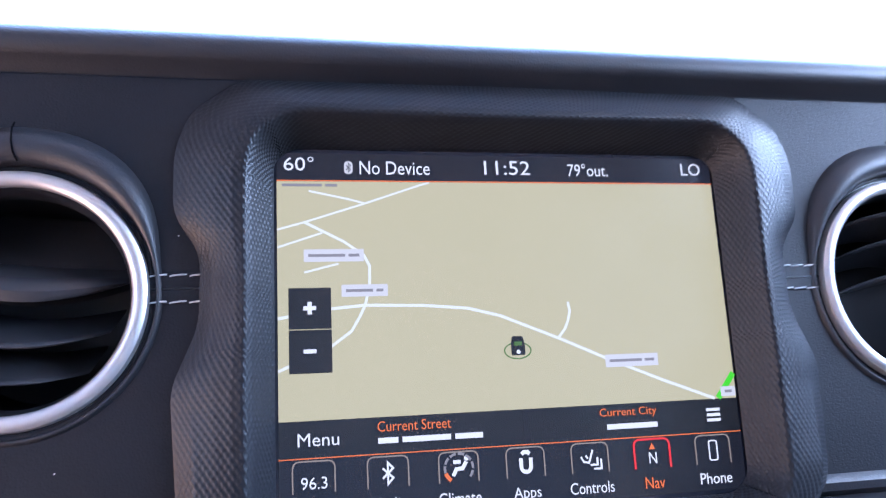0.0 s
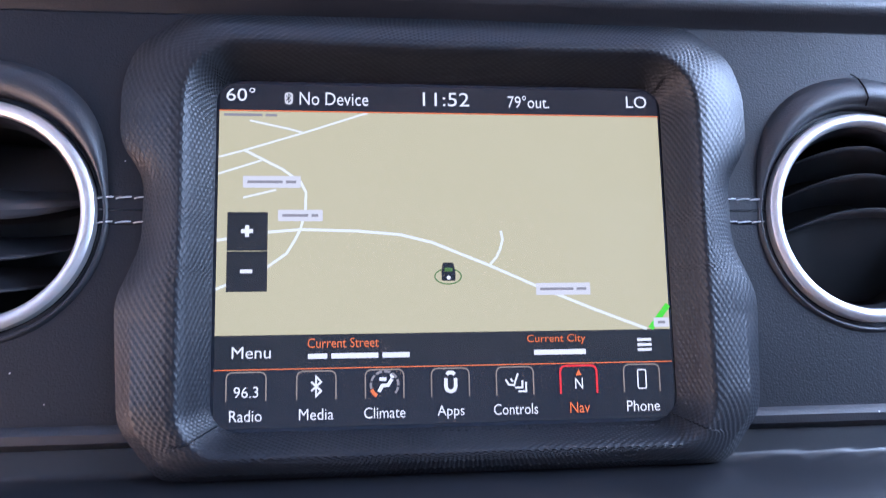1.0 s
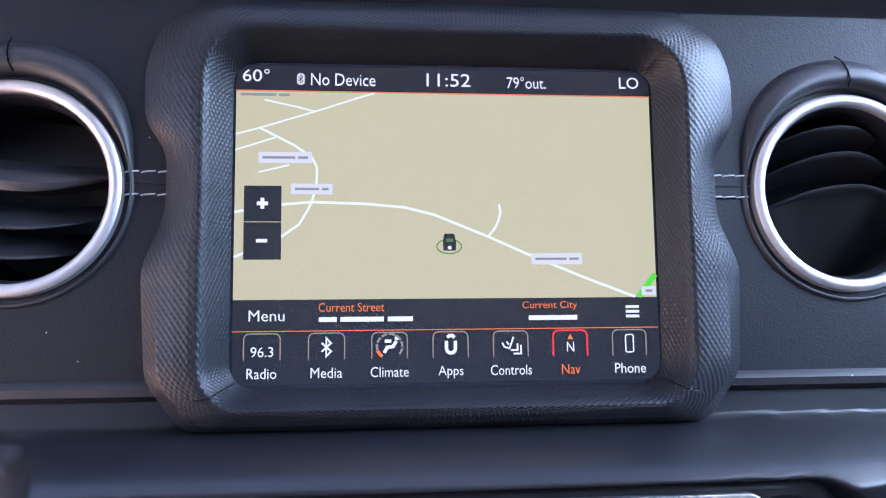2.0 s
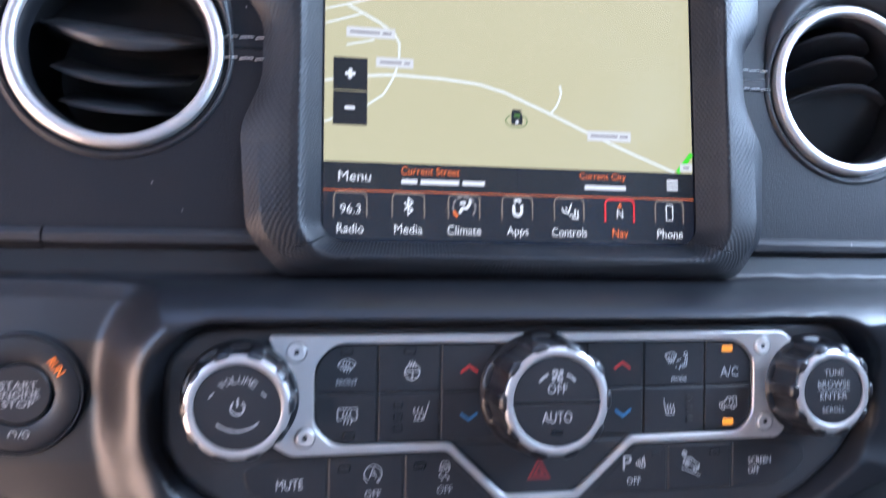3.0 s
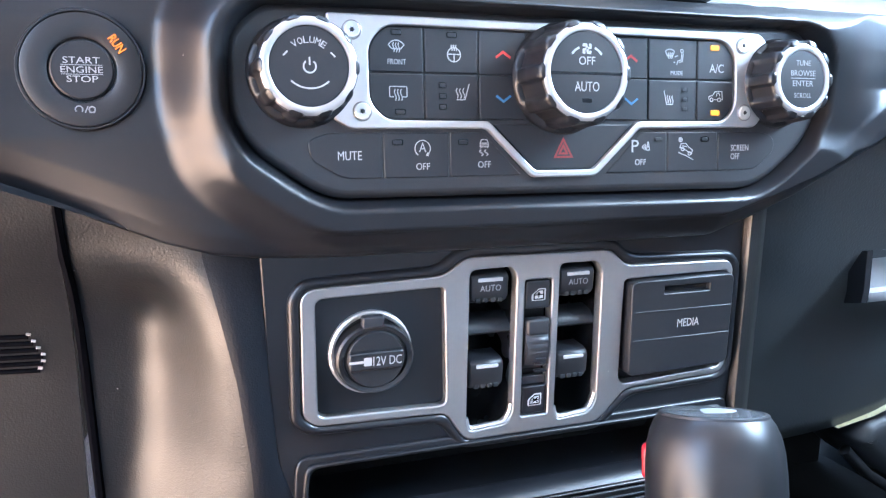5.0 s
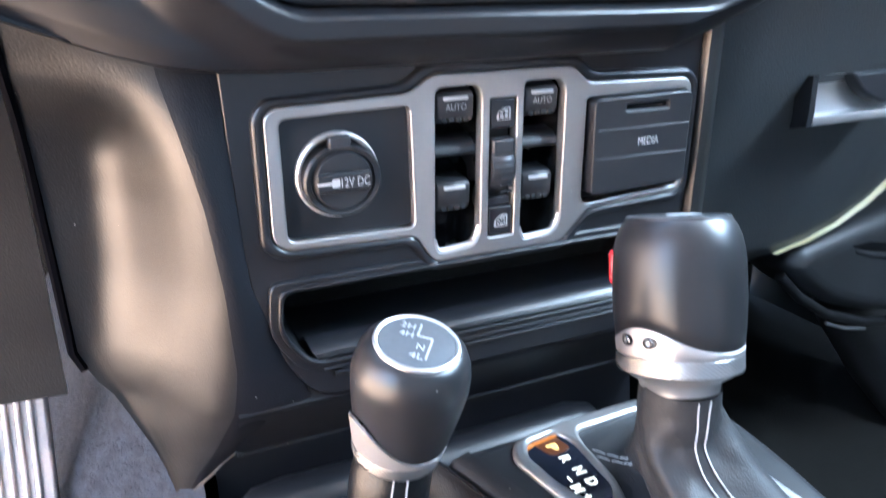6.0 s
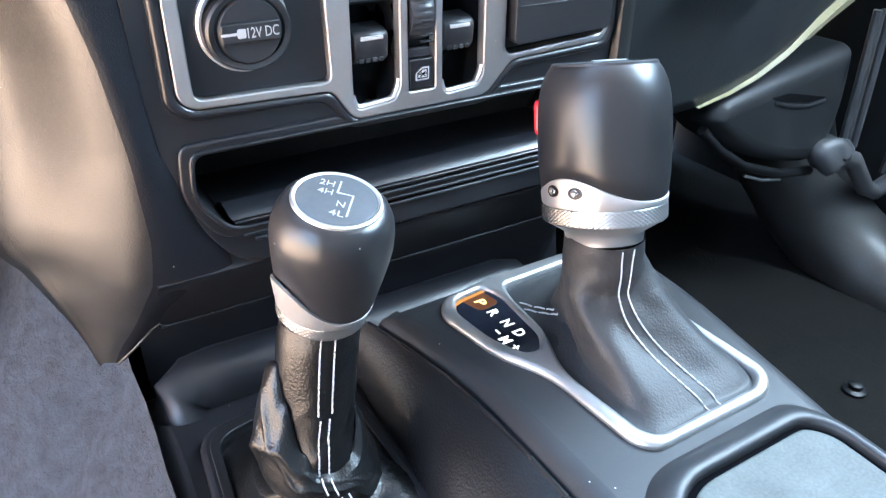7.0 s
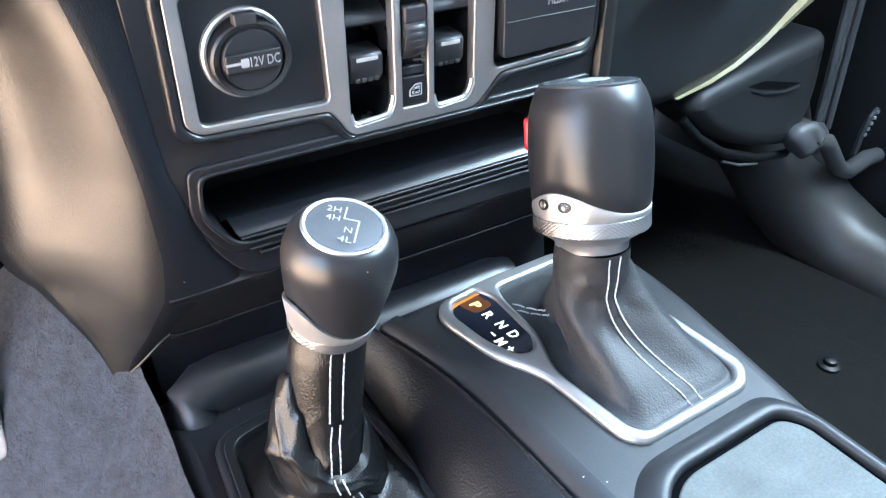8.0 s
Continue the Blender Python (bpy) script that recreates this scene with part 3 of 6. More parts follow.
def ui(parent):
    """The picture on the display; x and y in millimetres from its middle."""
    def flat(name, outline, z, mat, label=""):
        return part(name, plate(outline, z - 0.1, z, bevel=0.02, res=0), mat, parent, label)

    def words(text, x0, x1, y0, y1, mat=UI_WHITE, name="screen_text"):
        return part(name, writing(text, x0, x1, y0, y1, 0.75), mat, parent)

    def strokes(name, lines, width, mat, z=0.7):
        for k, line in enumerate(lines):
            part(name, ribbon([line], width, z + 0.004 * k), mat, parent)

    flat("map", box_outline(-85.2, 85.2, -30.8, 53.2, 0.3), 0.25, MAP_BEIGE, "beige road map")
    flat("status_bar", rounded([(-85.2, 53.6, 0.3), (85.2, 53.6, 0.3), (85.2, 63.8, 4), (-85.2, 63.8, 4)]), 0.25, UI_BAR)
    flat("info_bar", box_outline(-85.2, 85.2, -43.0, -30.9, 0.3), 0.3, UI_KEY)
    flat("task_bar", rounded([(-85.2, -43.2, 0.3), (-85.2, -63.8, 4), (85.2, -63.8, 4), (85.2, -43.2, 0.3)]), 0.25, UI_BAR)
    strokes("orange_line", [[(-85.3, 53.4), (85.3, 53.4)], [(-85.3, -43.1), (85.3, -43.1)]], 0.36, UI_ORANGE, 0.5)
    # roads
    strokes("main_road", [[(-85.2, 4), (-67, 7), (-55, 8), (-34, 7.4), (-18, 6), (-6, 3), (16, -6), (34, -14), (56, -23), (76, -30.6)]], 1.05, UI_ROAD, 0.45)
    strokes("side_road", [[(16, -5.5), (18.6, -2.5), (20, 0.5), (21, 4), (20.4, 7.4)], [(-85.2, -14), (-67, -6), (-60, -1), (-57, 4), (-55, 8), (-53.2, 15), (-53, 22), (-55, 26), (-62, 31), (-76, 38.2)]], 0.95, UI_ROAD, 0.42)
    strokes("lane", [[(-85.2, 35.4), (-76, 38), (-54, 45), (-33, 52.2), (-30, 53)], [(-85.2, 29), (-69.5, 34.2)], [(-54, 45), (-60, 46.6), (-74, 49.6)], [(-76, 20), (-64, 23)]], 0.7, UI_ROAD, 0.4)
    strokes("highway", [[(77.5, -30.6), (84.9, -21.5)]], 2.2, UI_GREEN, 0.5)
    # plates with names, drawn as plain bars
    for x0, x1, y0, y1 in ((-76.1, -55, 23.7, 28.2), (-63.2, -46.8, 11.1, 15.4), (33.3, 54.4, -17.3, -12.7), (-85, -62.3, 50.3, 53.0), (78.8, 84.9, -30, -26.4)):
        if y1 < 52:
            flat("name_plate", box_outline(x0, x1, y0, y1, 0.3), 0.6, UI_LABEL)
        a, b, m = x0 + 1.6, x1 - 1.6, (y0 + y1) / 2
        if x1 - x0 > 8:
            cut = a + (b - a) * 0.72
            strokes("name_bar", [[(a, m), (cut, m)], [(cut + 1.2, m), (b, m)]], 1.0, UI_GREY, 0.72)
        else:
            strokes("name_bar", [[(a, m), (b, m)]], 1.0, UI_GREY, 0.72)
    # the car's mark in its green ring
    flat("car_mark", rounded([(-2.6, -11.6), (2.6, -11.6), (2.6, -8.2), (1.9, -4.7), (-2.2, -4.7), (-2.7, -8.2)], 0.6, 2), 0.66, UI_KEY)
    strokes("car_mark_window", [[(-1.5, -7.4), (1.5, -7.4)]], 1.4, UI_DARK_GREEN, 0.78)
    flat("car_mark_badge", round_outline(0, -10.4, 0.8, 10), 0.8, UI_WHITE)
    ring = round_outline(-0.2, -9.9, 5.0, 28, 2.9)
    strokes("green_ring", [ring + ring[:1]], 0.45, UI_DARK_GREEN, 0.6)
    # zoom keys
    flat("zoom_in_key", box_outline(-81.5, -66.9, 0.15, 14.5, 0.2), 0.55, UI_KEY)
    flat("zoom_out_key", box_outline(-81.5, -66.9, -15.0, -0.15, 0.2), 0.55, UI_KEY)
    strokes("plus_sign", [[(-76.5, 7.4), (-72.1, 7.4)], [(-74.3, 5.2), (-74.3, 9.6)]], 1.5, UI_WHITE)
    strokes("minus_sign", [[(-76.6, -7.5), (-72.2, -7.5)]], 1.4, UI_WHITE)
    # writing
    words("60\u00b0", -82.7, -72.1, 57.0, 62.2)
    words("No Device", -55.6, -29.6, 55.8, 60.9)
    words("11:52", -8.7, 9.4, 56.2, 61.7)
    words("79\u00b0out.", 24.6, 41.1, 56.0, 61.0)
    words("LO", 72.4, 80.8, 56.7, 61.6)
    words("Menu", -79, -65.2, -39.2, -34.9)
    words("Current Street", -52.1, -26.3, -35.7, -32.2, UI_ORANGE)
    words("Current City", 29.1, 51.6, -35.9, -32.2, UI_ORANGE)
    strokes("name_bar", [[(-52, -38.7), (-45, -38.7)], [(-43.6, -38.7), (-26.5, -38.7)], [(-25, -38.7), (-15, -38.7)], [(31.6, -38.8), (51.6, -38.8)]], 1.9, UI_WHITE, 0.6)
    for k in range(3):
        strokes("menu_bar", [[(71.8, -34.7 - 1.9 * k), (77.4, -34.7 - 1.9 * k)]], 1.1, UI_WHITE)
    flat("divider", box_outline(0, 2.1, -42.4, -31, 0.1), 0.5, UI_BAR)
    flat("link_badge", box_outline(-61.2, -58.1, 56.0, 60.8, 1.5), 0.5, UI_LABEL)
    strokes("link_rune", [[(-60.6, 57.4), (-58.9, 59.2), (-59.7, 60.1), (-59.7, 56.7), (-58.9, 57.6), (-60.6, 59.3)]], 0.3, UI_KEY, 0.8)
    # the seven task keys
    names = (("Radio", -73.8, 11.4), ("Media", -48.9, 12.3), ("Climate", -24.3, 15), ("Apps", -0.1, 10), ("Controls", 24.1, 16.6), ("Nav", 48.4, 7.6), ("Phone", 72.9, 12.8))
    for name, x, wide in names:
        hot = name == "Nav"
        low = -62.3 if "p" in name else -61.4
        words(name, x - wide / 2, x + wide / 2, low, -57.4, UI_ORANGE if hot else UI_WHITE)
        key_top = rounded([(x - 7, -54.4, 0.1), (x - 7, -44.0, 2.5), (x + 7, -44.0, 2.5), (x + 7, -54.4, 0.1)], 2.5, 6)
        strokes("key_edge", [key_top[6:22]], 0.75 if hot else 0.5, UI_RED if hot else UI_EDGE, 0.5)
    words("96.3", -78.1, -69.4, -53.0, -49.1)
    strokes("link_rune", [[(-50.8, -51.2), (-47.2, -47.9), (-49, -46.0), (-49, -53.0), (-47.2, -51.1), (-50.8, -47.8)]], 0.75, UI_WHITE)
    strokes("gauge_arc", [[(-24.3 + 5 * math.cos(radians(a)), -49.4 + 4.8 * math.sin(radians(a))) for a in range(start, start + 30, 7)] for start in (-40, -5, 30, 65, 100, 135, 170)], 0.9, UI_GREY)
    strokes("gauge_warm", [[(-24.3 + 5 * math.cos(radians(a)), -49.4 + 4.8 * math.sin(radians(a))) for a in range(200, 238, 6)]], 1.3, UI_ORANGE)
    strokes("sitting_mark", [[(-21.6, -47.4), (-23, -49.6), (-25.2, -49.8), (-26.4, -52.0)], [(-26.2, -47.4), (-23.6, -47.4)]], 1.3, UI_WHITE)
    flat("sitting_mark_head", round_outline(-21.4, -46.2, 0.95, 12), 0.7, UI_WHITE)
    strokes("apps_mark", [[(-1.8, -47.6)] + arc(0, -50.6, 1.8, 180, 360, 9) + [(1.8, -47.6)], [(-1.5, -46.3), (-0.7, -45.6), (0.7, -45.6), (1.5, -46.3)]], 1.35, UI_WHITE)
    strokes("controls_mark", [[(20.6, -48.6), (21.6, -50.4), (23.6, -50.8), (25.2, -46.4)], [(22.4, -48.2), (23.2, -49.4)], [(24, -51.6), (26.8, -51.6), (26.8, -49)], [(25.2, -53), (28.2, -53), (28.2, -49.6)]], 0.7, UI_WHITE)
    words("N", 46.9, 49.9, -52.6, -48.6)
    flat("north_arrow", [(47.2, -47.6), (49.6, -47.6), (48.4, -45.4)], 0.7, UI_ORANGE)
    strokes("phone_mark", [box_outline(71.3, 74.5, -53, -46, 0.7, 3) + box_outline(71.3, 74.5, -53, -46, 0.7, 3)[:1]], 0.5, UI_WHITE)


def knurled_skin(loops, along=0.9, across=0.53, depth=0.58):
    """A skin over closed loops whose surface is a regular net of small raised diamonds, deeper towards the last loop."""
    loops = [[Vector(p) for p in line] for line in loops]
    n = len(loops[0])
    run = [0.0]
    for k in range(n):
        run.append(run[-1] + (loops[1][(k + 1) % n] - loops[1][k]).length)
    count = 4 * round(run[-1] / along / 4)
    cols, k = [], 0
    for j in range(count):
        d = run[-1] * j / count
        while run[k + 1] < d:
            k += 1
        w = (d - run[k]) / max(1e-9, run[k + 1] - run[k])
        cols.append([line[k].lerp(line[(k + 1) % n], w) for line in loops])
    gaps = [sum((c[i + 1] - c[i]).length for c in cols) / count for i in range(len(loops) - 1)]
    rows = max(4, round(sum(gaps) / across))
    grid = []
    for r in range(rows + 1):
        d, i = sum(gaps) * r / rows, 0
        while i < len(gaps) - 1 and d > gaps[i]:
            d -= gaps[i]
            i += 1
        grid.append([c[i].lerp(c[i + 1], d / gaps[i]) for c in cols])
    out = []
    for r in range(rows + 1):
        line = []
        for j in range(count):
            p = grid[r][j]
            tangent = grid[r][(j + 1) % count] - grid[r][j - 1]
            slope = grid[min(rows, r + 1)][j] - grid[max(0, r - 1)][j]
            way = tangent.cross(slope).normalized()
            if way.z < 0:
                way = -way
            lift = 0.0 if r in (0, rows) else depth * (0.6 + 0.4 * r / rows) * math.cos(math.pi * j / 2) * math.cos(math.pi * r / 2)
            line.append(tuple(p + way * lift))
        out.append(line)
    return loft(out)


def infotainment():
    unit = thing("infotainment_unit", "infotainment touch screen showing a road map in a knurled black bezel", "touch screen", SCREEN)
    outer = [(-97.5, 89.4), (-114.6, 76.6), (-119.6, 62.5), (-119.6, 40), (-110.6, 26.5), (-110.8, 2), (-119.6, -18.5), (-116.4, -62), (-101.2, -80.4)]
    crest = [(-82, 76.0), (-93, 66.8), (-96.2, 57), (-96.4, 36), (-96.0, 21), (-96.0, 1), (-96.4, -17), (-95.6, -62), (-86.5, -72.5)]
    rim = [(-80, 65.2), (-86, 60), (-86.2, 53), (-86.2, 36), (-86.2, 21), (-86.2, 1), (-86.2, -17), (-86.2, -59.4), (-80, -65.2)]

    def between(a, b, w):
        return [(p[0] + (q[0] - p[0]) * w, p[1] + (q[1] - p[1]) * w) for p, q in zip(a, b)]

    # rounded slope from the dash up to the crest, then down to the display; way across, then height at the sides and at the lower edge
    back = bezel_loop(outer, (0, 90.2), (-4,) * 10, 6)
    foot = bezel_loop(outer, (0, 90.2), (4, 4, 4, 4, 4, 4, 4, 4, 5.5, 7.0), 6)
    loops = [foot]
    for w, side, low in ((0.3, 8.0, 11.2), (0.6, 11.2, 13.0), (0.85, 13.4, 14.2), (1.0, 14.1, 14.4)):
        loops.append(bezel_loop(between(outer, crest, w), (0, 90.2 - 15.0 * w), (side,) * 8 + (low, low), 7.5))
    for w, high in ((0.12, 13.7), (0.3, 11.6), (0.65, 6.0), (1.0, 0.5)):
        loops.append(bezel_loop(between(crest, rim, w), (0, 75.2 - 9.8 * w), (high,) * 10, 7.5))
    part("bezel_side", loft([back, foot]), BEZEL_BAND, unit, angle=50)
    part("bezel", knurled_skin(loops, along=0.85, across=0.5, depth=0.48), KNURL, unit, "black bezel with a fine diamond-knurled surface", angle=70)
    display = part("display", plate(box_outline(-86.5, 86.5, -65.5, 65.5, 4), -4, 0, bevel=0.3), UI_BLACK, unit, "glossy lit display")
    ui(display)


infotainment()


# ---- marks on the buttons ----
def ring_line(x, y, r, n=24, ry=None):
    return arc(x, y, r, 0, 360, n + 1, ry)


def waves(x, y, h, gap, count=3):
    """Upright wavy heat lines."""
    return [[(x + (k - (count - 1) / 2) * gap + 0.28 * gap * math.sin(w * 2 * math.pi), y + h * (w - 0.5)) for w in even(0, 1, 9)] for k in range(count)]


def box_line(x0, x1, y0, y1, r=0.8):
    line = box_outline(x0, x1, y0, y1, r, 3)
    return line + line[:1]


def mark(kind, x, y, s=1.0):
    """The strokes of a button's mark round (x, y)."""
    def put(lines):
        return [[(x + a * s, y + b * s) for a, b in line] for line in lines]
    if kind == "front_defrost":
        return put([[(-2.2, -1.6)] + arc(0, -2.2, 4.6, 148, 32, 9) + [(2.2, -1.6), (-2.2, -1.6)]] + waves(0, -0.9, 4.4, 1.3))
    if kind == "rear_defrost":
        return put([[(-1.9, -1.6), (-3.4, -1.6), (-3.7, -1.2), (-3.7, 2.2), (-3.3, 2.6), (3.3, 2.6), (3.7, 2.2), (3.7, -1.2), (3.4, -1.6), (1.9, -1.6)]] + waves(0, -0.8, 4.6, 1.3))
    if kind == "heated_wheel":
        return put([ring_line(0, -0.6, 2.9), [(-2.8, -0.4), (2.8, -0.4)], [(0, -0.4), (0, -3.4)]] + waves(0, 2.2, 2.4, 1.0))
    if kind == "heated_seat":
        return put([[(1.2, -3.0), (3.2, 3.6)], [(1.2, -3.0), (-2.6, -3.0)]] + waves(-0.8, -0.4, 4.2, 1.5))
    if kind == "seat_right":
        return put([[(-1.2, -3.0), (-2.6, 3.6)], [(-1.2, -3.0), (2.6, -3.0)]] + waves(0.9, -0.6, 3.8, 1.4))
    if kind == "up":
        return put([[(-3.6, -1.2), (0, 1.4), (3.6, -1.2)]])
    if kind == "down":
        return put([[(-3.6, 1.2), (0, -1.4), (3.6, 1.2)]])
    if kind == "hazard":
        return put([[(-3.4, -2.6), (3.4, -2.6), (0, 3.6), (-3.4, -2.6)], [(-1.5, -1.4), (1.5, -1.4), (0, 1.4), (-1.5, -1.4)]])
    if kind == "auto_stop":
        return put([arc(0, 0.6, 3.2, -60, 235, 18), [(2.4, -2.4), (1.6, -2.0), (2.2, -1.0)], [(-1.3, -0.8), (0, 2.6), (1.3, -0.8)], [(-0.8, 0.5), (0.8, 0.5)]])
    if kind == "traction":
        car = [[(-2.0, 1.4), (-2.0, 3.0), (-1.3, 4.6), (1.3, 4.6), (2.0, 3.0), (2.0, 1.4), (-2.0, 1.4)], [(-2.0, 2.2), (2.0, 2.2)], [(-1.8, 3.0), (1.8, 3.0)], [(-1.6, 1.4), (-1.6, 0.7)], [(1.6, 1.4), (1.6, 0.7)]]
        return put(car + [[(k - 0.5 + 0.9 * math.sin(w * 6.3), -2.6 + 2.6 * w) for w in even(0, 1, 9)] for k in (-1.0, 1.4)])
    if kind == "mode":
        glass = [[(-5.4, 2.9)] + arc(-3.1, 0.4, 3.4, 132, 48, 7) + [(-1.8, 1.0), (-4.4, 1.0), (-5.4, 2.9)]]
        flow = [[(k, -0.2), (k + 0.3, 0.8), (k, 1.6), (k + 0.3, 2.4)] for k in (-4.0, -3.1, -2.2)]
        seat = [ring_line(2.9, 3.2, 0.7, 8), [(2.9, 2.2), (2.5, -0.6), (0.9, -1.0), (0.3, -2.6)], [(3.6, 2.2), (3.2, -1.2), (1.4, -1.6)], [(-0.8, 0.6), (1.0, 1.3)], [(-0.6, -1.8), (-1.2, -1.4)]]
        return put(glass + flow + seat)
    if kind == "air_return":
        return put([[(-4, -1.4), (-4, 0), (-1.8, 0.6), (-0.4, 2.4), (3.6, 2.4), (3.9, -1.4), (2.8, -1.4)], [(1.2, -1.4), (-1.2, -1.4)], arc(2, -1.5, 0.9, 0, 360, 9), arc(-2.4, -1.5, 0.9, 0, 360, 9), arc(1.4, 0.8, 0.9, -40, 220, 8)])
    if kind == "descent":
        car = [[(-2.6, 0.2), (-1.9, 1.7), (0.2, 1.7), (1.6, 0.3), (3.2, -0.7), (2.9, -2.2), (-1.7, 0.2), (-2.6, 0.2)], [(-1.6, 0.9), (0.6, 0.5)], ring_line(-1.2, -0.3, 0.7, 8), ring_line(1.9, -2.0, 0.7, 8)]
        return put(car + [[(-3.2, -1.6), (0.2, -2.8), (3.6, -4.4)], ring_line(-2.2, 3.2, 0.8, 8), [(-2.2, 2.2), (-2.2, 4.2)], [(-3.2, 3.2), (-1.2, 3.2)]])
    if kind == "park_waves":
        return put([arc(-1.4, -0.6, r, -32, 32, 6) for r in (1.6, 2.6, 3.6)] + [[(2.9, -2.4), (4.9, -2.4), (4.2, 2.2), (3.6, 2.2), (2.9, -2.4)], [(3.4, -0.6), (4.4, -0.6)], [(3.5, 0.8), (4.2, 0.8)]])
    if kind == "fan":
        blades = [[(0.25 * math.cos(a), 0.25 * math.sin(a)), (1.3 * math.cos(a - 0.25), 1.3 * math.sin(a - 0.25)), (1.75 * math.cos(a + 0.25), 1.75 * math.sin(a + 0.25)), (1.45 * math.cos(a + 0.65), 1.45 * math.sin(a + 0.65))] for a in (0.5, 2.07, 3.64, 5.2)]
        return put(blades + [[(-5.4, -1.7), (-4.2, -0.5), (-2.8, 0.3)], [(2.8, 0.3), (4.2, -0.5), (5.4, -1.7)]])
    if kind == "power":
        return put([arc(0, -0.3, 2.3, 128, 412, 18), [(0, 0.2), (0, 3.1)]])
    if kind == "smile":
        return put([arc(0, 0, 10.5, 228, 312, 14)])
    if kind == "window":
        return put([[(-2.8, -2.4), (2.8, -2.4), (2.8, 2.4), (0, 2.4), (-2.8, 0.3), (-2.8, -2.4)], [(-2.8, -0.1), (2.8, -0.1)], [(0, -1.7), (0, 1.0)], [(-0.8, 0.3), (0, 1.1), (0.8, 0.3)]])
    if kind == "window_lock":
        return put([[(-2.8, -2.4), (2.8, -2.4), (2.8, 2.4), (0, 2.4), (-2.8, 0.3), (-2.8, -2.4)], [(-2.8, -0.1), (2.8, -0.1)], [(-1.4, -1.6), (1.8, 1.2)], [(1.8, -1.6), (-1.4, 1.2)]])
    if kind == "restart":
        return put([arc(-2.2, 0, 1.5, -40, 220, 9), [(0.2, -1.4), (1.4, 1.4)], arc(3, 0, 1.3, 0, 360, 9), [(1.9, -1.2), (4.1, -1.2)]])
    return []


def knob(parent, x, y, rad, face_r, tall, label, name="knob", teeth=10):
    """A rotary knob with a lobed gloss grip that reaches over its bright ring, and a dark face; returns it and the height of its face."""
    def grip(a, r, h):
        dip = ease(0.62 - 0.95 * math.cos(teeth * a))
        if h <= 2:
            return r, h
        if r < face_r + 3.0:
            return r + 0.8 * dip, h - 1.0 * dip
        return r - (1.7 if h < tall - 0.6 else 0.9) * dip, h - 0.4 * dip
    body = lathe([(rad + 1.4, -1), (rad + 1.2, 0.8), (rad + 0.2, 2.0), (rad - 0.1, 2.6), (rad - 0.3, tall * 0.5), (rad - 0.8, tall - 1.6), (rad - 1.5, tall - 0.1), (rad - 2.0, tall + 0.5), (face_r + 2.8, tall + 0.9), (face_r + 2.5, tall + 0.6), (face_r + 2.5, tall - 1.5)], 160, grip)
    k = part(name, body, KNOB_GRIP, parent, label, at=pose(x * MM, y * MM, 0), angle=50)
    part("silver_ring", lathe([(face_r + 3.6, tall - 1.4), (face_r + 3.3, tall + 0.1), (face_r + 2.4, tall + 0.75), (face_r + 1.0, tall + 0.9), (face_r + 0.1, tall + 0.5), (face_r, tall - 0.4)], 72, cap=(False, False)), BRIGHT, k, "bright silver ring")
    part("face", lathe([(face_r + 0.3, tall - 0.6), (face_r - 0.2, tall + 0.25), (face_r * 0.6, tall + 0.42), (0.4, tall + 0.48)], 48), BUTTON, k)
    return k, tall + 0.55


def inked(parent, kind, x, y, s, z, mat=WHITE_INK, width=0.42):
    for line in mark(kind, x, y, s):
        part("mark_line", ribbon([line], width, z), mat, parent)


def key(parent, outline, z0, z1, label=""):
    return part("button", plate(outline, z0, z1, bevel=0.5), BUTTON, parent, label)


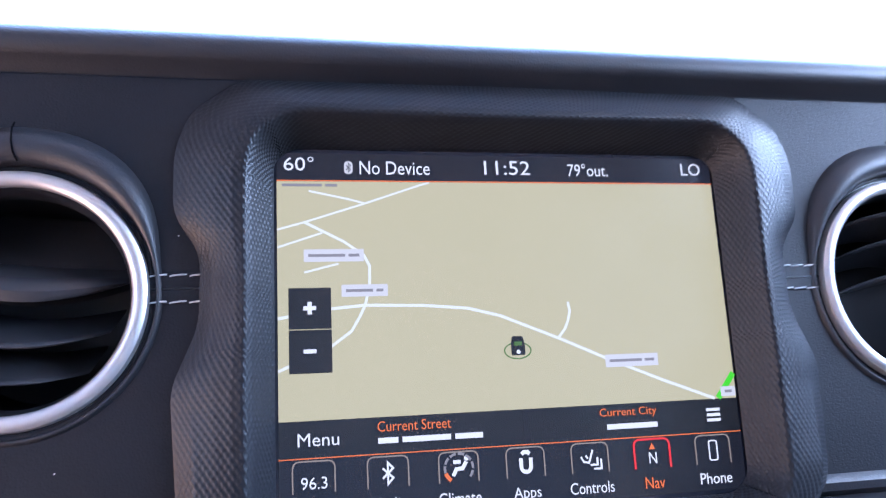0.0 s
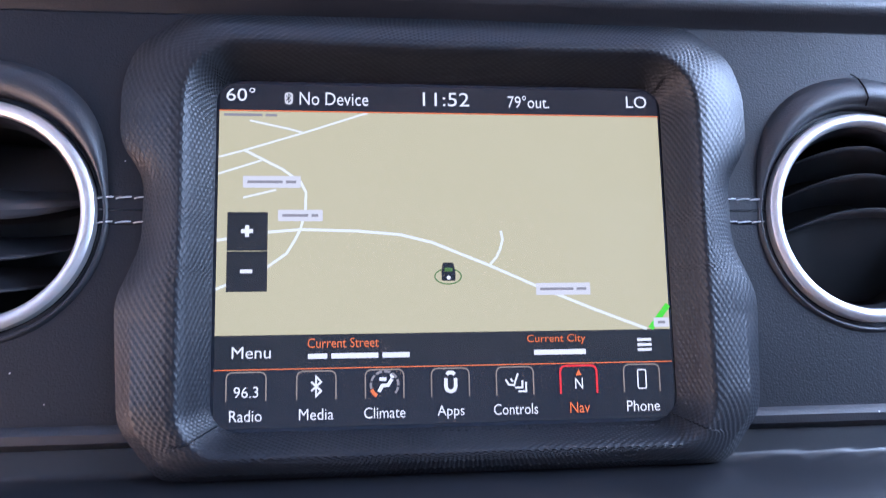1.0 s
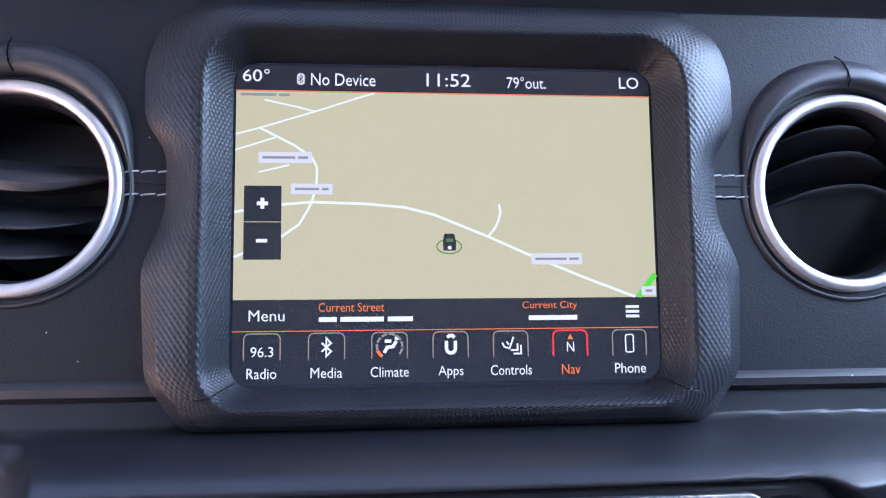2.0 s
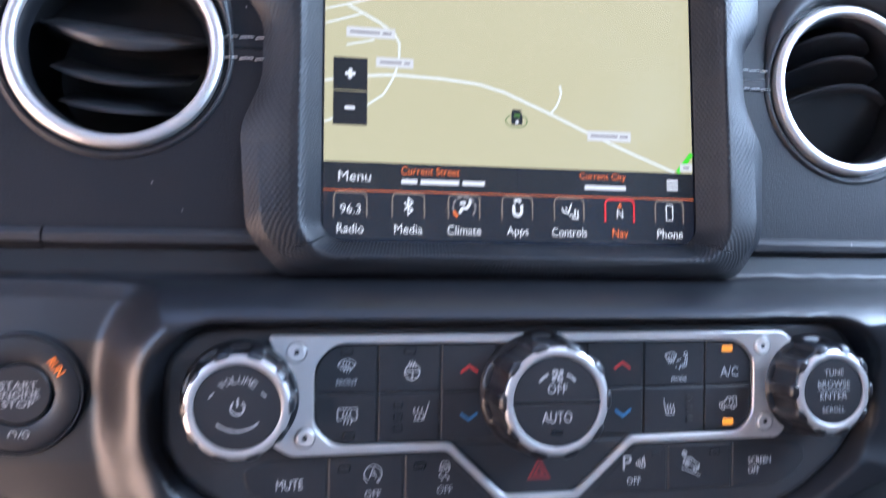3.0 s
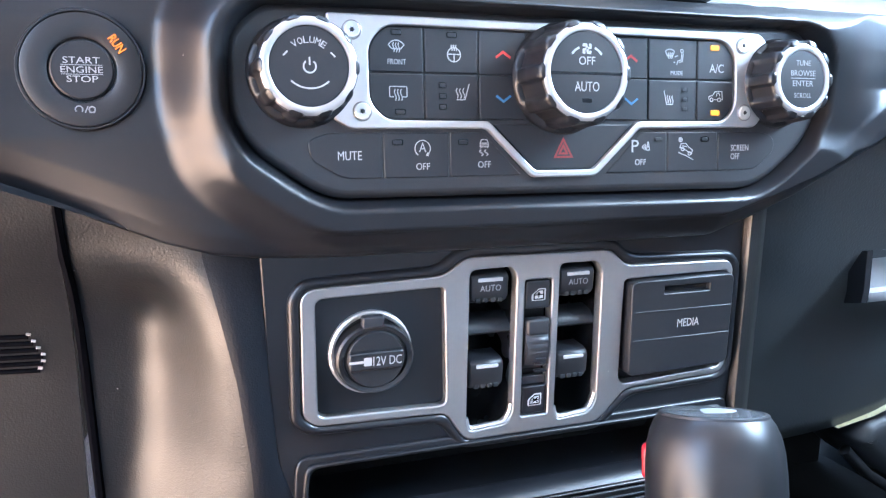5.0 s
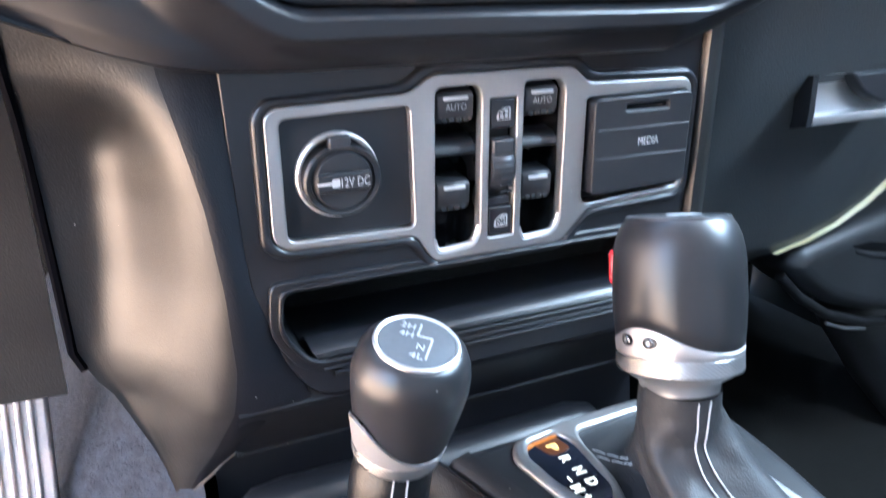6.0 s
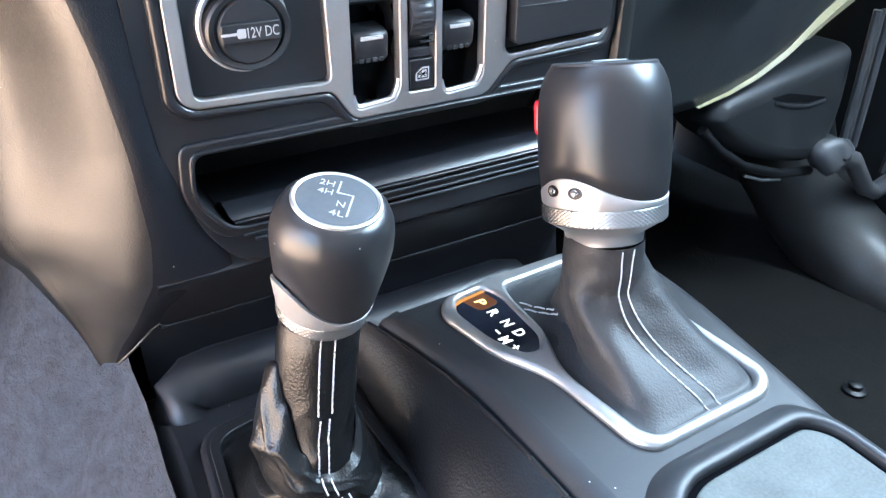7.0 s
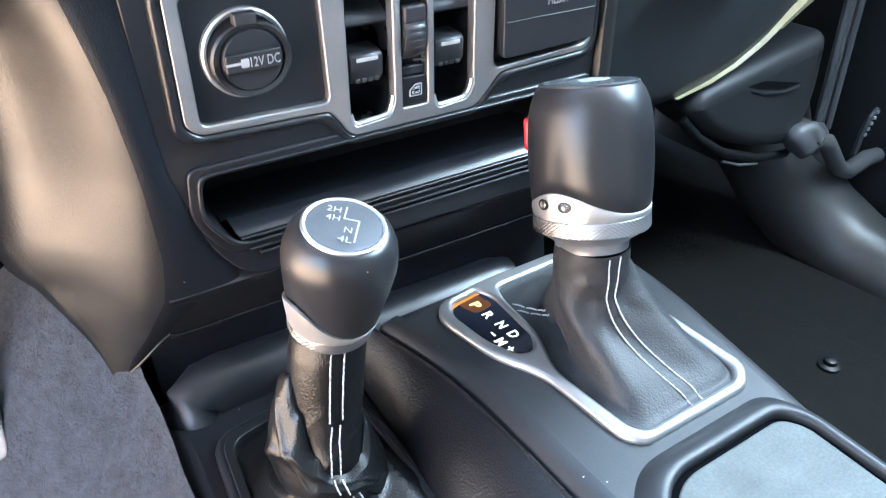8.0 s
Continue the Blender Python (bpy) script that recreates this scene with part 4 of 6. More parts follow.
def climate_panel():
    p = thing("climate_control_panel", "climate control panel with silver trim plate, buttons and three knobs", "control panel", CLIMATE)
    part("body", plate([(x * 1.012, y * 1.03) for x, y in POD], -9, -1.0, bevel=3.4, res=4), PLASTIC, p, "black moulded panel body")
    window = rounded([(-82, 21, 5), (-89, 13, 4), (-89, -10, 4), (-82, -17, 4), (-37, -17.3, 2), (-15.3, -38.6, 2), (13.6, -38.6, 2), (37, -17.3, 2), (86, -17, 4), (92, -10, 4), (92, 14, 4), (85, 21, 5)])
    rimmed = rounded([(-106, 24.6, 2), (106, 24.8, 3), (113, 18, 4), (110, 2, 6), (112, -10, 4), (104, -20, 3), (38.4, -20.4, 2), (15, -41.6, 2.4), (-16.6, -41.6, 2.4), (-38.2, -20.4, 2), (-97, -20.6, 2), (-105, -16, 3), (-98, 2, 8)])
    trim = part("trim_plate", plate(rimmed, -2.2, 1.2, [window], bevel=0.7), SILVER, p, "satin silver trim plate")
    for x, y in ((-95.6, 18.2), (95.8, 18.6), (-92.2, -13.6), (97.2, -13)):
        screw = part("screw", lathe([(3.4, 0.8), (3.4, 1.7), (3.0, 2.1), (2.0, 2.05), (1.2, 1.9), (0.3, 1.9)], 24, x=0, y=0), STEEL, trim, at=pose(x * MM, y * MM, 0))
        star = [((1.2 if k % 2 else 0.75) * math.cos(math.pi * k / 6 + x), (1.2 if k % 2 else 0.75) * math.sin(math.pi * k / 6 + x)) for k in range(12)]
        part("socket", plate(star, 1.4, 2.1, bevel=0.05), DEEP, screw)
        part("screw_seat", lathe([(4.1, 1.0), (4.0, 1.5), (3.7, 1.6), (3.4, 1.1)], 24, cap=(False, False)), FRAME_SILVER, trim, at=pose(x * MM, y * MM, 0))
        screw.rotation_euler[2] = x
    rows = {}
    for name, out in (
        ("front", rounded([(-82, 20.6, 4.6), (-88.4, 12.8, 4), (-88.4, 2.4, 0.8), (-65.6, 2.4, 0.8), (-65.6, 20.6, 0.8)])),
        ("wheel", box_outline(-64.9, -41.3, 2.4, 20.6, 0.7)), ("rear", rounded([(-88.4, 1.8, 0.8), (-88.4, -9.8, 4), (-82, -16.5, 4), (-65.6, -16.6, 0.8), (-65.6, 1.8, 0.8)])),
        ("seat", box_outline(-64.9, -41.3, -16.6, 1.8, 0.7)), ("warmer", box_outline(-40.6, -19, 2.2, 20.6, 0.7)), ("cooler", box_outline(-40.6, -19, -16.6, 2.0, 0.7)),
        ("warmer_r", box_outline(19, 43, 2.2, 20.6, 0.7)), ("cooler_r", box_outline(19, 43, -16.6, 2.0, 0.7)), ("mode", box_outline(43.7, 70.2, 2.4, 20.6, 0.7)),
        ("seat_r", box_outline(43.7, 70.2, -16.6, 1.8, 0.7)), ("ac", rounded([(70.9, 20.6, 0.7), (70.9, 2.4, 0.7), (91.4, 2.4, 0.7), (91.4, 13.8, 4), (85, 20.6, 4.6)])),
        ("return", rounded([(70.9, 1.8, 0.7), (70.9, -16.6, 0.7), (86, -16.6, 4), (91.4, -10, 4), (91.4, 1.8, 0.7)])),
        ("hazard", rounded([(-34.6, -18.6, 1), (-15, -38.0, 1.4), (13.4, -38.0, 1.4), (34.4, -18.6, 1)])),
        ("mute", rounded([(-106, -22, 2), (-114.6, -25, 3), (-113, -33, 3), (-100, -40.6, 4), (-84, -40.6, 0.7), (-84, -22, 0.7)])),
        ("stop", box_outline(-83.3, -55, -40.6, -22, 0.7)), ("grip", rounded([(-54.3, -22, 0.7), (-54.3, -40.6, 0.7), (-21, -40.6, 1.4), (-39.5, -22, 1.4)])),
        ("park", rounded([(40, -22, 1.4), (21.2, -40.6, 1.4), (54, -40.6, 0.7), (54, -22, 0.7)])), ("descent", box_outline(54.7, 83, -40.6, -22, 0.7)),
        ("screen", rounded([(83.7, -22, 0.7), (83.7, -40.6, 0.7), (106, -40.2, 4), (118, -31, 4), (117, -24, 3), (108, -22, 2)])),
    ):
        rows[name] = key(p, out, -4, -0.3 if name not in ("mute", "stop", "grip", "park", "descent", "screen") else -0.6)
    part("key_bed", plate(window, -7, -2.6, bevel=0.2), LAMP_GAP_BLACK, p)
    z = -0.1
    inked(rows["front"], "front_defrost", -77, 13, 0.85, z)
    part("button_text", writing("FRONT", -80.8, -73, 5.4, 7.6, z), WHITE_INK, rows["front"])
    inked(rows["wheel"], "heated_wheel", -52, 10.6, 1.0, z)
    inked(rows["rear"], "rear_defrost", -76.6, -6, 1.0, z)
    inked(rows["seat"], "heated_seat", -48.6, -5.4, 1.0, z)
    for name, kind, x, y, ink in (("warmer", "up", -29.6, 10.6, RED_INK), ("cooler", "down", -29.6, -7.6, BLUE_INK), ("warmer_r", "up", 34, 11, RED_INK), ("cooler_r", "down", 34.4, -8, BLUE_INK)):
        inked(rows[name], kind, x, y, 0.95, z, ink, 1.0)
    inked(rows["mode"], "mode", 58.6, 11.8, 1.1, z)
    part("button_text", writing("MODE", 55.6, 62.4, 4.2, 6.2, z), WHITE_INK, rows["mode"])
    inked(rows["seat_r"], "seat_right", 54.6, -6.4, 0.95, z)
    part("button_text", writing("A/C", 77.6, 85.8, 5.8, 9.8, z), WHITE_INK, rows["ac"])
    inked(rows["return"], "air_return", 81.4, -5.4, 1.0, z)
    inked(rows["hazard"], "hazard", -0.8, -29.6, 1.25, z, HAZARD_INK, 0.9)
    z = -0.4
    part("button_text", writing("MUTE", -102.4, -92.6, -33, -29.4, z), WHITE_INK, rows["mute"])
    inked(rows["stop"], "auto_stop", -66.6, -29.2, 1.05, z)
    inked(rows["grip"], "traction", -38.8, -29.4, 0.95, z)
    part("button_text", writing("OFF", -69.6, -63.6, -37.4, -34.6, z), WHITE_INK, rows["stop"])
    part("button_text", writing("OFF", -41.8, -35.8, -37.0, -34.2, z), WHITE_INK, rows["grip"])
    part("button_text", writing("P", 34.8, 38.6, -31.2, -25.6, z), WHITE_INK, rows["park"])
    inked(rows["park"], "park_waves", 40.6, -28.4, 0.8, z)
    part("button_text", writing("OFF", 36.6, 42.6, -37.2, -34.4, z), WHITE_INK, rows["park"])
    inked(rows["descent"], "descent", 64.6, -29.6, 1.25, z)
    part("button_text", writing("SCREEN\nOFF", 91, 101.6, -35.2, -28.2, z), WHITE_INK, rows["screen"])
    for name, x, y in (("front", -77, 18.2), ("wheel", -53, 18), ("rear", -76, -13.6), ("stop", -77.4, -26), ("grip", -48.6, -26), ("descent", 75.4, -25.4), ("park", 49.4, -25.4)):
        part("lamp", block(x - 1.9, x + 1.9, y - 0.8, y + 0.8, -1.2, 0.1 if y > -20 else -0.2, 0.2, 0.5), BUTTON, rows[name])
        part("lamp_rim", ribbon([box_line(x - 2.1, x + 2.1, y - 1.0, y + 1.0, 0.5)], 0.3, 0.12 if y > -20 else -0.18), LAMP_GAP_BLACK, rows[name])
    for name, x in (("seat", -57.4), ("seat_r", 63.6)):
        for k in range(3):
            part("lamp", block(x - 1.3, x + 1.3, -3.4 - 4.4 * k, -1.8 - 4.4 * k, -1.2, 0.1, 0.2, 0.4), BUTTON, rows[name])
            part("lamp_rim", ribbon([box_line(x - 1.5, x + 1.5, -3.6 - 4.4 * k, -1.6 - 4.4 * k, 0.4)], 0.3, 0.12), LAMP_GAP_BLACK, rows[name])
    for name, x, y in (("ac", 80.6, 17.4), ("return", 81.2, -13)):
        part("lamp", block(x - 2.4, x + 2.4, y - 1.2, y + 1.2, -1.2, 0.1, 0.2, 0.4), LED_AMBER, rows[name], "lit amber lamp")
    k, top = knob(p, -115.5, 1.4, 20.2, 14.8, 16.5, "volume knob with scalloped black grip")
    for i, letter in enumerate("VOLUME"):
        a = radians(124 - 13.6 * i)
        part("knob_text", writing(letter, 9.6 * math.cos(a) - 0.95, 9.6 * math.cos(a) + 0.95, 9.6 * math.sin(a) - 1.2, 9.6 * math.sin(a) + 1.2, top, math.degrees(a) - 90), WHITE_INK, k)
    for line in mark("power", 0, 0.2) + mark("smile", 0, 2.4):
        part("mark_line", ribbon([line], 0.6, top), WHITE_INK, k)
    for s in (-1, 1):
        part("mark_line", ribbon([[(s * 9.6, 3.6), (s * 8.0, 5.2)]], 0.6, top), WHITE_INK, k)
    k, top = knob(p, -1.2, 1.4, 23.0, 16.8, 20.5, "fan knob with scalloped black grip")
    part("face_gap", block(-17.4, 17.4, -1.0, 0.2, top - 1, top - 0.02, 0.1, 0.2), LAMP_GAP_BLACK, k)
    inked(k, "fan", 0, 9.6, 1.3, top, WHITE_INK, 0.95)
    part("knob_text", writing("OFF", -3.8, 3.8, 3.0, 6.4, top), WHITE_INK, k)
    part("knob_text", writing("AUTO", -5.8, 5.8, -7.8, -3.8, top), WHITE_INK, k)
    part("lamp", block(-2.4, 2.4, -12.4, -10.6, top - 0.5, top, 0.2, 0.4), LAMP_GAP_BLACK, k)
    k, top = knob(p, 118.5, 1.6, 20.2, 13.4, 15.5, "tuning knob with scalloped black grip")
    part("knob_text", writing("TUNE", -4.4, 4.4, 6.4, 8.8, top), GREY_INK, k)
    part("knob_text", writing("BROWSE", -7.4, 7.4, 1.6, 4.2, top), GREY_INK, k)
    part("knob_text", writing("ENTER", -6.2, 6.2, -3.2, -0.6, top), GREY_INK, k)
    part("mark_line", ribbon([[(-7.4, 0.5), (7.4, 0.5)]], 0.35, top), GREY_INK, k)
    part("knob_text", writing("SCROLL", -5.2, 5.2, -8.6, -6.4, top), GREY_INK, k)


climate_panel()


def start_button():
    b = thing("start_button", "round black engine start button with an orange lit word", "start button", pose(-0.1947, -0.0374, 0.5806, 84, 0, 0) @ Matrix.Scale(0.955, 4))
    part("housing", lathe([(23.6, -8), (23.5, 0.6), (23.0, 1.3), (22.4, 1.3), (22.0, 0.6)], 72, cap=(False, False)), PIANO, b, "thin gloss black outer ring")
    part("face_ring", lathe([(22.1, -2), (21.9, 0.9), (21.2, 1.3), (13.2, 1.0), (12.5, 0.5), (12.2, -1.6), (5, -1.8)], 72), BUTTON, b, "flat satin black ring")
    push = part("button", lathe([(11.6, -2), (11.5, 1.0), (10.9, 1.6), (6, 1.4), (0.5, 1.3)], 56), BUTTON, b)
    for words, y, w in (("START", 3.5, 6.6), ("ENGINE", -0.1, 7.5), ("STOP", -3.7, 5.6)):
        part("button_text", writing(words, -w, w, y - 1.25, y + 1.25, 1.85), WHITE_INK, push)
    for y, w in ((1.7, 7.5), (-1.9, 7.5)):
        part("text_line", ribbon([[(-w, y), (w, y)]], 0.28, 1.85), GREY_INK, push)
    part("run_light", writing("RUN", 9.6, 16.6, 8.4, 12.0, 1.5, -56, heft=0.0002), RUN_ORANGE, b, "orange lit word")
    for line in mark("restart", 0, -15.4, 0.9):
        part("mark_line", ribbon([line], 0.5, 1.45), GREY_INK, b)


start_button()


# ---- centre stack below the band ----
STACK_Z = 458.0
SLOT = rounded([(-113, -52, 5), (113, -52, 5), (115, -72, 8), (101, -90, 8), (-101, -90, 8), (-115, -72, 8)], 6, 5)


def centre_stack():
    s = thing("centre_stack", "black centre stack panel with an open storage slot", "centre stack", SWITCHES)
    edge = rounded([(-133, 70, 2), (121.6, 70, 2), (121.6, -20, 30), (120, -60, 30), (112, -92, 22), (98, -112, 12), (-98, -112, 12), (-113, -92, 22), (-126, -60, 40), (-130, -20, 30)], 8, 6)
    well = rounded([(-113, 30, 4), (-50, 33, 4), (-38.5, 41, 4), (38.5, 41, 4), (48, 32, 4), (113, 30, 4), (113, -29, 4), (52, -32, 4), (36, -48, 5), (-37, -48, 5), (-47, -33, 4), (-113, -29, 4)])
    part("face", plate(edge, -8, -2.4, [SLOT, well], bevel=1.2, res=3), PIANO, s, "smooth black face panel")
    for grow, low, high, mat in ((1.055, -6, -0.2, PIANO), (1.022, -6, 1.6, SATIN)):
        tall = 1 + (grow - 1) * 5.2
        outer = [(x * grow, (y + 71) * tall - 71) for x, y in SLOT]
        part("slot_rim", plate(outer, low, high, [SLOT], bevel=1.4, res=3), mat, s, "raised rim round the storage slot")
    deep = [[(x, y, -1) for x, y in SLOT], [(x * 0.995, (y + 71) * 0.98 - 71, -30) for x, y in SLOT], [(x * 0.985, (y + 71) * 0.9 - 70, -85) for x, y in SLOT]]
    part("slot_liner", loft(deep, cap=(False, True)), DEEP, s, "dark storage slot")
    part("slot_shelf", loft([[(x, y, z) for x in even(-108, 108, 21)] for y, z in ((-62, -84), (-63.5, -60), (-64.5, -58), (-71, -56))], closed=False), PIANO, s)
    part("slot_mat", loft([[(x, y, z) for x in even(-104, 104, 21)] for y, z in ((-84.5, -80), (-84, -16), (-82.4, -10))], closed=False), PIANO, s, "glossy speckled slot mat")
    lip = loft([[(x * w, y, z) for x in even(-103, 103, 21)] for y, z, w in ((-83.4, -13, 1.02), (-80.6, -10, 1.01), (-80, -8.5, 1.0), (-83.8, 0.6, 0.99), (-85.4, 2.0, 0.98), (-86.6, 1.2, 0.975), (-87.2, 2.0, 0.97), (-88.6, 1.2, 0.965), (-90.5, -1, 0.96))], closed=False)
    part("slot_lip", lip, PIANO, s, "worn dark rubber lip", angle=50)
    for y, z in ((-95.5, 0.6), (-99, 0.2)):
        part("rib", tube([(x, y, z - 1.4) for x in even(-97 + (y + 95) * -1.5, 97, 15)], 1.0, 8), PIANO, s)
    # sloping underside down to a pale-edged step, and the plain panel below it
    skirt = [(-104, -9), (-112.4, -5.0), (-113.2, -3.6), (-114.2, -3.8), (-118, -6.6), (-149.0, -26.4), (-150.0, -26.2), (-151.0, -27.2), (-152, -32)]
    part("skirt", loft([[(x, y, z) for x in even(-138, 122, 27)] for y, z in skirt], closed=False), SATIN, s, "sloping black underside with a step", angle=40)
    edge_line = [(-162.6, -174.5, -39.4), (-152, -160.5, -30.6), (-141.0, -147.6, -25.2), (-138.4, -146.2, -24.8)] + [(x, -149.4, -25.6) for x in even(-134, 121, 18)]
    part("step_edge", tube(edge_line, 0.7, 8), SATIN, s, "thin worn edge of the step")
    part("lower_panel", loft([[(x, y, z) for x in even(-148, 128, 27)] for y, z in ((-146, -44), (-150, -43.4), (-176, -42), (-200, -38))], closed=False), SATIN, s, "plain black panel under the step", angle=50)


centre_stack()


def rocker(parent, x0, x1, y0, y1, words, label):
    """A window switch: a rounded rocker with a pale bar on its upper edge and ribs on its lip."""
    m, w = (x0 + x1) / 2, x1 - x0
    loops = []
    for y, z, g in ((y1 + 1, -15, 1.0), (y1, -5, 0.4), (y1 - 1.2, -2.6, 0.2), (y1 - 3, -1.6, 0), (y0 + 3.4, -2.2, 0), (y0 + 1.2, -3.4, 0.3), (y0, -6, 0.8), (y0 + 2.4, -16, 1.6)):
        loops.append([(x0 + g, y, z - 0.9), (x0 + g + 0.9, y, z), (m, y, z + 0.25), (x1 - g - 0.9, y, z), (x1 - g, y, z - 0.9)])
    sw = part("window_switch", loft([[(x0 + 1, y, -16) for _ in line][:1] + line + [(x1 - 1, line[0][1], -16)] for line in loops for y in (line[0][1],)], closed=False), BUTTON, parent, label, angle=50)
    part("pale_bar", block(m - w * 0.33, m + w * 0.33, y1 - 4.2, y1 - 2.4, -3, -0.95, 0.3, 0.6), WHITE_INK, sw)
    if words:
        part("switch_text", writing(words, m - 5.4, m + 5.4, y1 - 8.8, y1 - 5.8, -1.05), GREY_INK, sw)
    for k in range(4):
        a = x0 + w * (0.2 + 0.2 * k)
        part("rib", block(a - 1.3, a + 1.3, y0 + 0.6, y0 + 2.8, -5, -2.2, 0.4, 0.5), BUTTON, sw)


def switch_panel():
    p = thing("switch_panel", "window switch panel with silver plate, socket and media flap", "switch panel", SWITCHES)
    silver = rounded([(-116, 28, 4), (-112, 32, 4), (-50, 34, 4), (-38.5, 42, 4), (38.5, 41.5, 4), (48, 33, 4), (111, 32, 4), (115, 28, 4), (115, -27, 4), (111, -31.5, 4), (52, -33.5, 4), (36.5, -49.5, 5), (-37.5, -49.5, 5), (-47.5, -34, 4), (-110, -32, 4), (-116, -27, 4)])
    pod = rounded([(-121.5, 29, 6), (-115, 36.5, 6), (-53, 38.5, 6), (-41.5, 48, 7), (41, 47.5, 7), (50, 38.5, 6), (113, 37, 6), (120, 30, 6), (120, -30, 6), (113, -36.5, 6), (55, -38, 6), (39, -54, 7), (-40, -54, 7), (-51, -38.5, 6), (-113, -36.5, 6), (-121.5, -30, 6)])
    socket = rounded([(-109.5, 27, 4), (-49.5, 28.6, 3), (-47.6, -29.5, 4), (-109, -28, 4)])
    slot_l = rounded([(-36.8, 35.5, 4), (-15.4, 36, 3), (-12.6, 31, 3), (-12.6, -37, 3), (-15.6, -43.5, 3), (-35, -45, 4), (-37, -41, 3)])
    slot_r = rounded([(10.6, 36, 3), (31, 36, 3), (34.2, 31, 3), (34.6, -37, 3), (31.4, -43.6, 3), (13, -45, 4), (10.6, -41, 3)])
    middle = box_outline(-8, 6.6, -41, 29, 1.4)
    flap = rounded([(47.5, 25.5, 2.5), (111.5, 26.5, 2.5), (112, -27.5, 4), (50, -30.5, 3), (47.5, -27, 3)])
    part("surround", plate(pod, -9, 0.6, [silver], bevel=2.6, res=4), PIANO, p, "rounded black surround", angle=50)
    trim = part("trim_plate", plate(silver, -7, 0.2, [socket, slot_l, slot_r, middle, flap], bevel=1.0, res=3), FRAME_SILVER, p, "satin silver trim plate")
    for name, hole in (("switch_well", slot_l), ("switch_well", slot_r)):
        loops = [[(x, y, -5.0) for x, y in hole], [(x, y, -36) for x, y in hole]]
        part(name, loft(loops, cap=(False, True)), LAMP_GAP_BLACK, p)
        xm = sum(x for x, _ in hole) / len(hole)
        bridge = [[(x, y, z) for x in even(xm - 11.4, xm + 11.2, 5)] for y, z in ((10, -18), (8.4, -10), (5, -6.4), (2.6, -6.0), (1.4, -7.5), (-1, -18))]
        part("bridge", loft(bridge, closed=False), BUTTON, p, angle=60)
        lip = [(x, y) for x, y in hole if y < -30]
        # light caught by the well's lower edge, laid on as a brighter cord
        part("lit_sill", tube([(x, y + 0.4, -1.6) for x, y in lip], 1.5, 8), BRIGHT, p, "bright lower sill of the switch well")
    for x0, x1 in ((-35.4, -16), (12, 31)):
        rocker(p, x0, x1, 18.2, 33.4, "AUTO", "black window switch with a pale bar")
        rocker(p, x0 + 0.6, x1 - 1.4, -25, -9.6, "", "black window switch with a pale bar")
    # middle column with the lock keys and the dimmer wheel
    part("middle_bed", plate(middle, -14, -8, bevel=0.3), DEEP, p)
    for y0, y1, kind in ((14.2, 28.2, "window"), (-40.2, -25.8, "window_lock")):
        k = part("lock_key", block(-7.2, 5.8, y0, y1, -6, -0.6, 0.7, 0.9), PIANO, p)
        part("key_plate", plate(rounded([(-4.2, y0 + 4), (3.4, y0 + 4), (3.4, y1 - 4), (-0.4, y1 - 4), (-4.2, y1 - 7)], 0.6, 2), -1, -0.42, bevel=0.1), WHITE_INK, k)
        for line in mark(kind, -0.4, (y0 + y1) / 2, 0.92):
            part("mark_line", ribbon([line], 0.5, -0.25), LAMP_GAP_BLACK, k)
    part("key_gap", block(-7, 5.6, -25.4, -21, -6, -2.6, 0.6), VANE, p)
    wheel = part("dimmer_wheel", lathe([(9.5, -6.2), (12.6, -6.0), (13.4, -4.8), (13.6, 0), (13.4, 4.8), (12.6, 6.0), (9.5, 6.2)], 72, lambda a, r, h: (r - (0.5 if math.sin(26 * a) > 0.2 and r > 13 else 0), h)), VANE, p,
                 "ribbed black dimmer wheel", at=pose(-0.0007, -0.0055, -0.0105, 0, 90, 0))
    part("wheel_cap", block(-6.8, 5.4, 1.0, 9.4, -4, 1.8, 1.4, 1.6), VANE, wheel, at=pose(0, 0, 0, 0, -90, 0) @ pose(0.0007, 0.0055, 0.0105))
    for k in range(5):
        part("wheel_mark", block(-2.2, 3.8, -17.4 + 3.2 * k, -16.7 + 3.2 * k, 0, 2.6 + 0.5 * math.sin(k * 0.8), 0.1, 0.2), BUTTON, wheel, at=pose(0, 0, 0, 0, -90, 0) @ pose(0.0007, 0.0055, 0.0105))
    # 12 volt outlet
    plate_12 = part("outlet_plate", plate(socket, -9, -4.2, bevel=0.4), PIANO, p, "black outlet plate")
    wall = [[(x, y, z) for x, y in socket] for z in (-1.0, -4.6)]
    part("outlet_wall", loft(wall + [[(x * 0.97 - 2.3, y * 0.95, -4.3) for x, y in socket]]), PIANO, plate_12)
    out = part("power_outlet", lathe([(17.6, -5), (17.4, -1.4), (16.6, -0.8), (15.4, -1.2), (15.0, -3)], 64, cap=(False, False)), BRIGHT, p, "bright ring round the power outlet", at=pose(-0.084, 0.0, 0.0) @ Matrix.Diagonal((1.12, 1.12, 1.35, 1)))
    part("cap_ring", lathe([(15.6, -4), (15.4, 1.4), (14.6, 2.2), (12.8, 1.8), (12.4, 0.6)], 56, lambda a, r, h: (r * (1.0 + 0.05 * math.cos(2 * a)), h)), KNOB_RUBBER, out, "black rubber outlet cap", at=pose(0.001, -0.0016, 0))
    part("hinge", block(-4.6, 4.6, 11.4, 16.4, -1, 2.6, 0.8, 1.2), VANE, out)
    part("cap_lid", lathe([(12.2, 0.4), (12.0, 2.0), (11.4, 2.6), (3, 2.8), (0.4, 2.8)], 40), BUTTON, out, at=pose(0.001, -0.0016, 0))
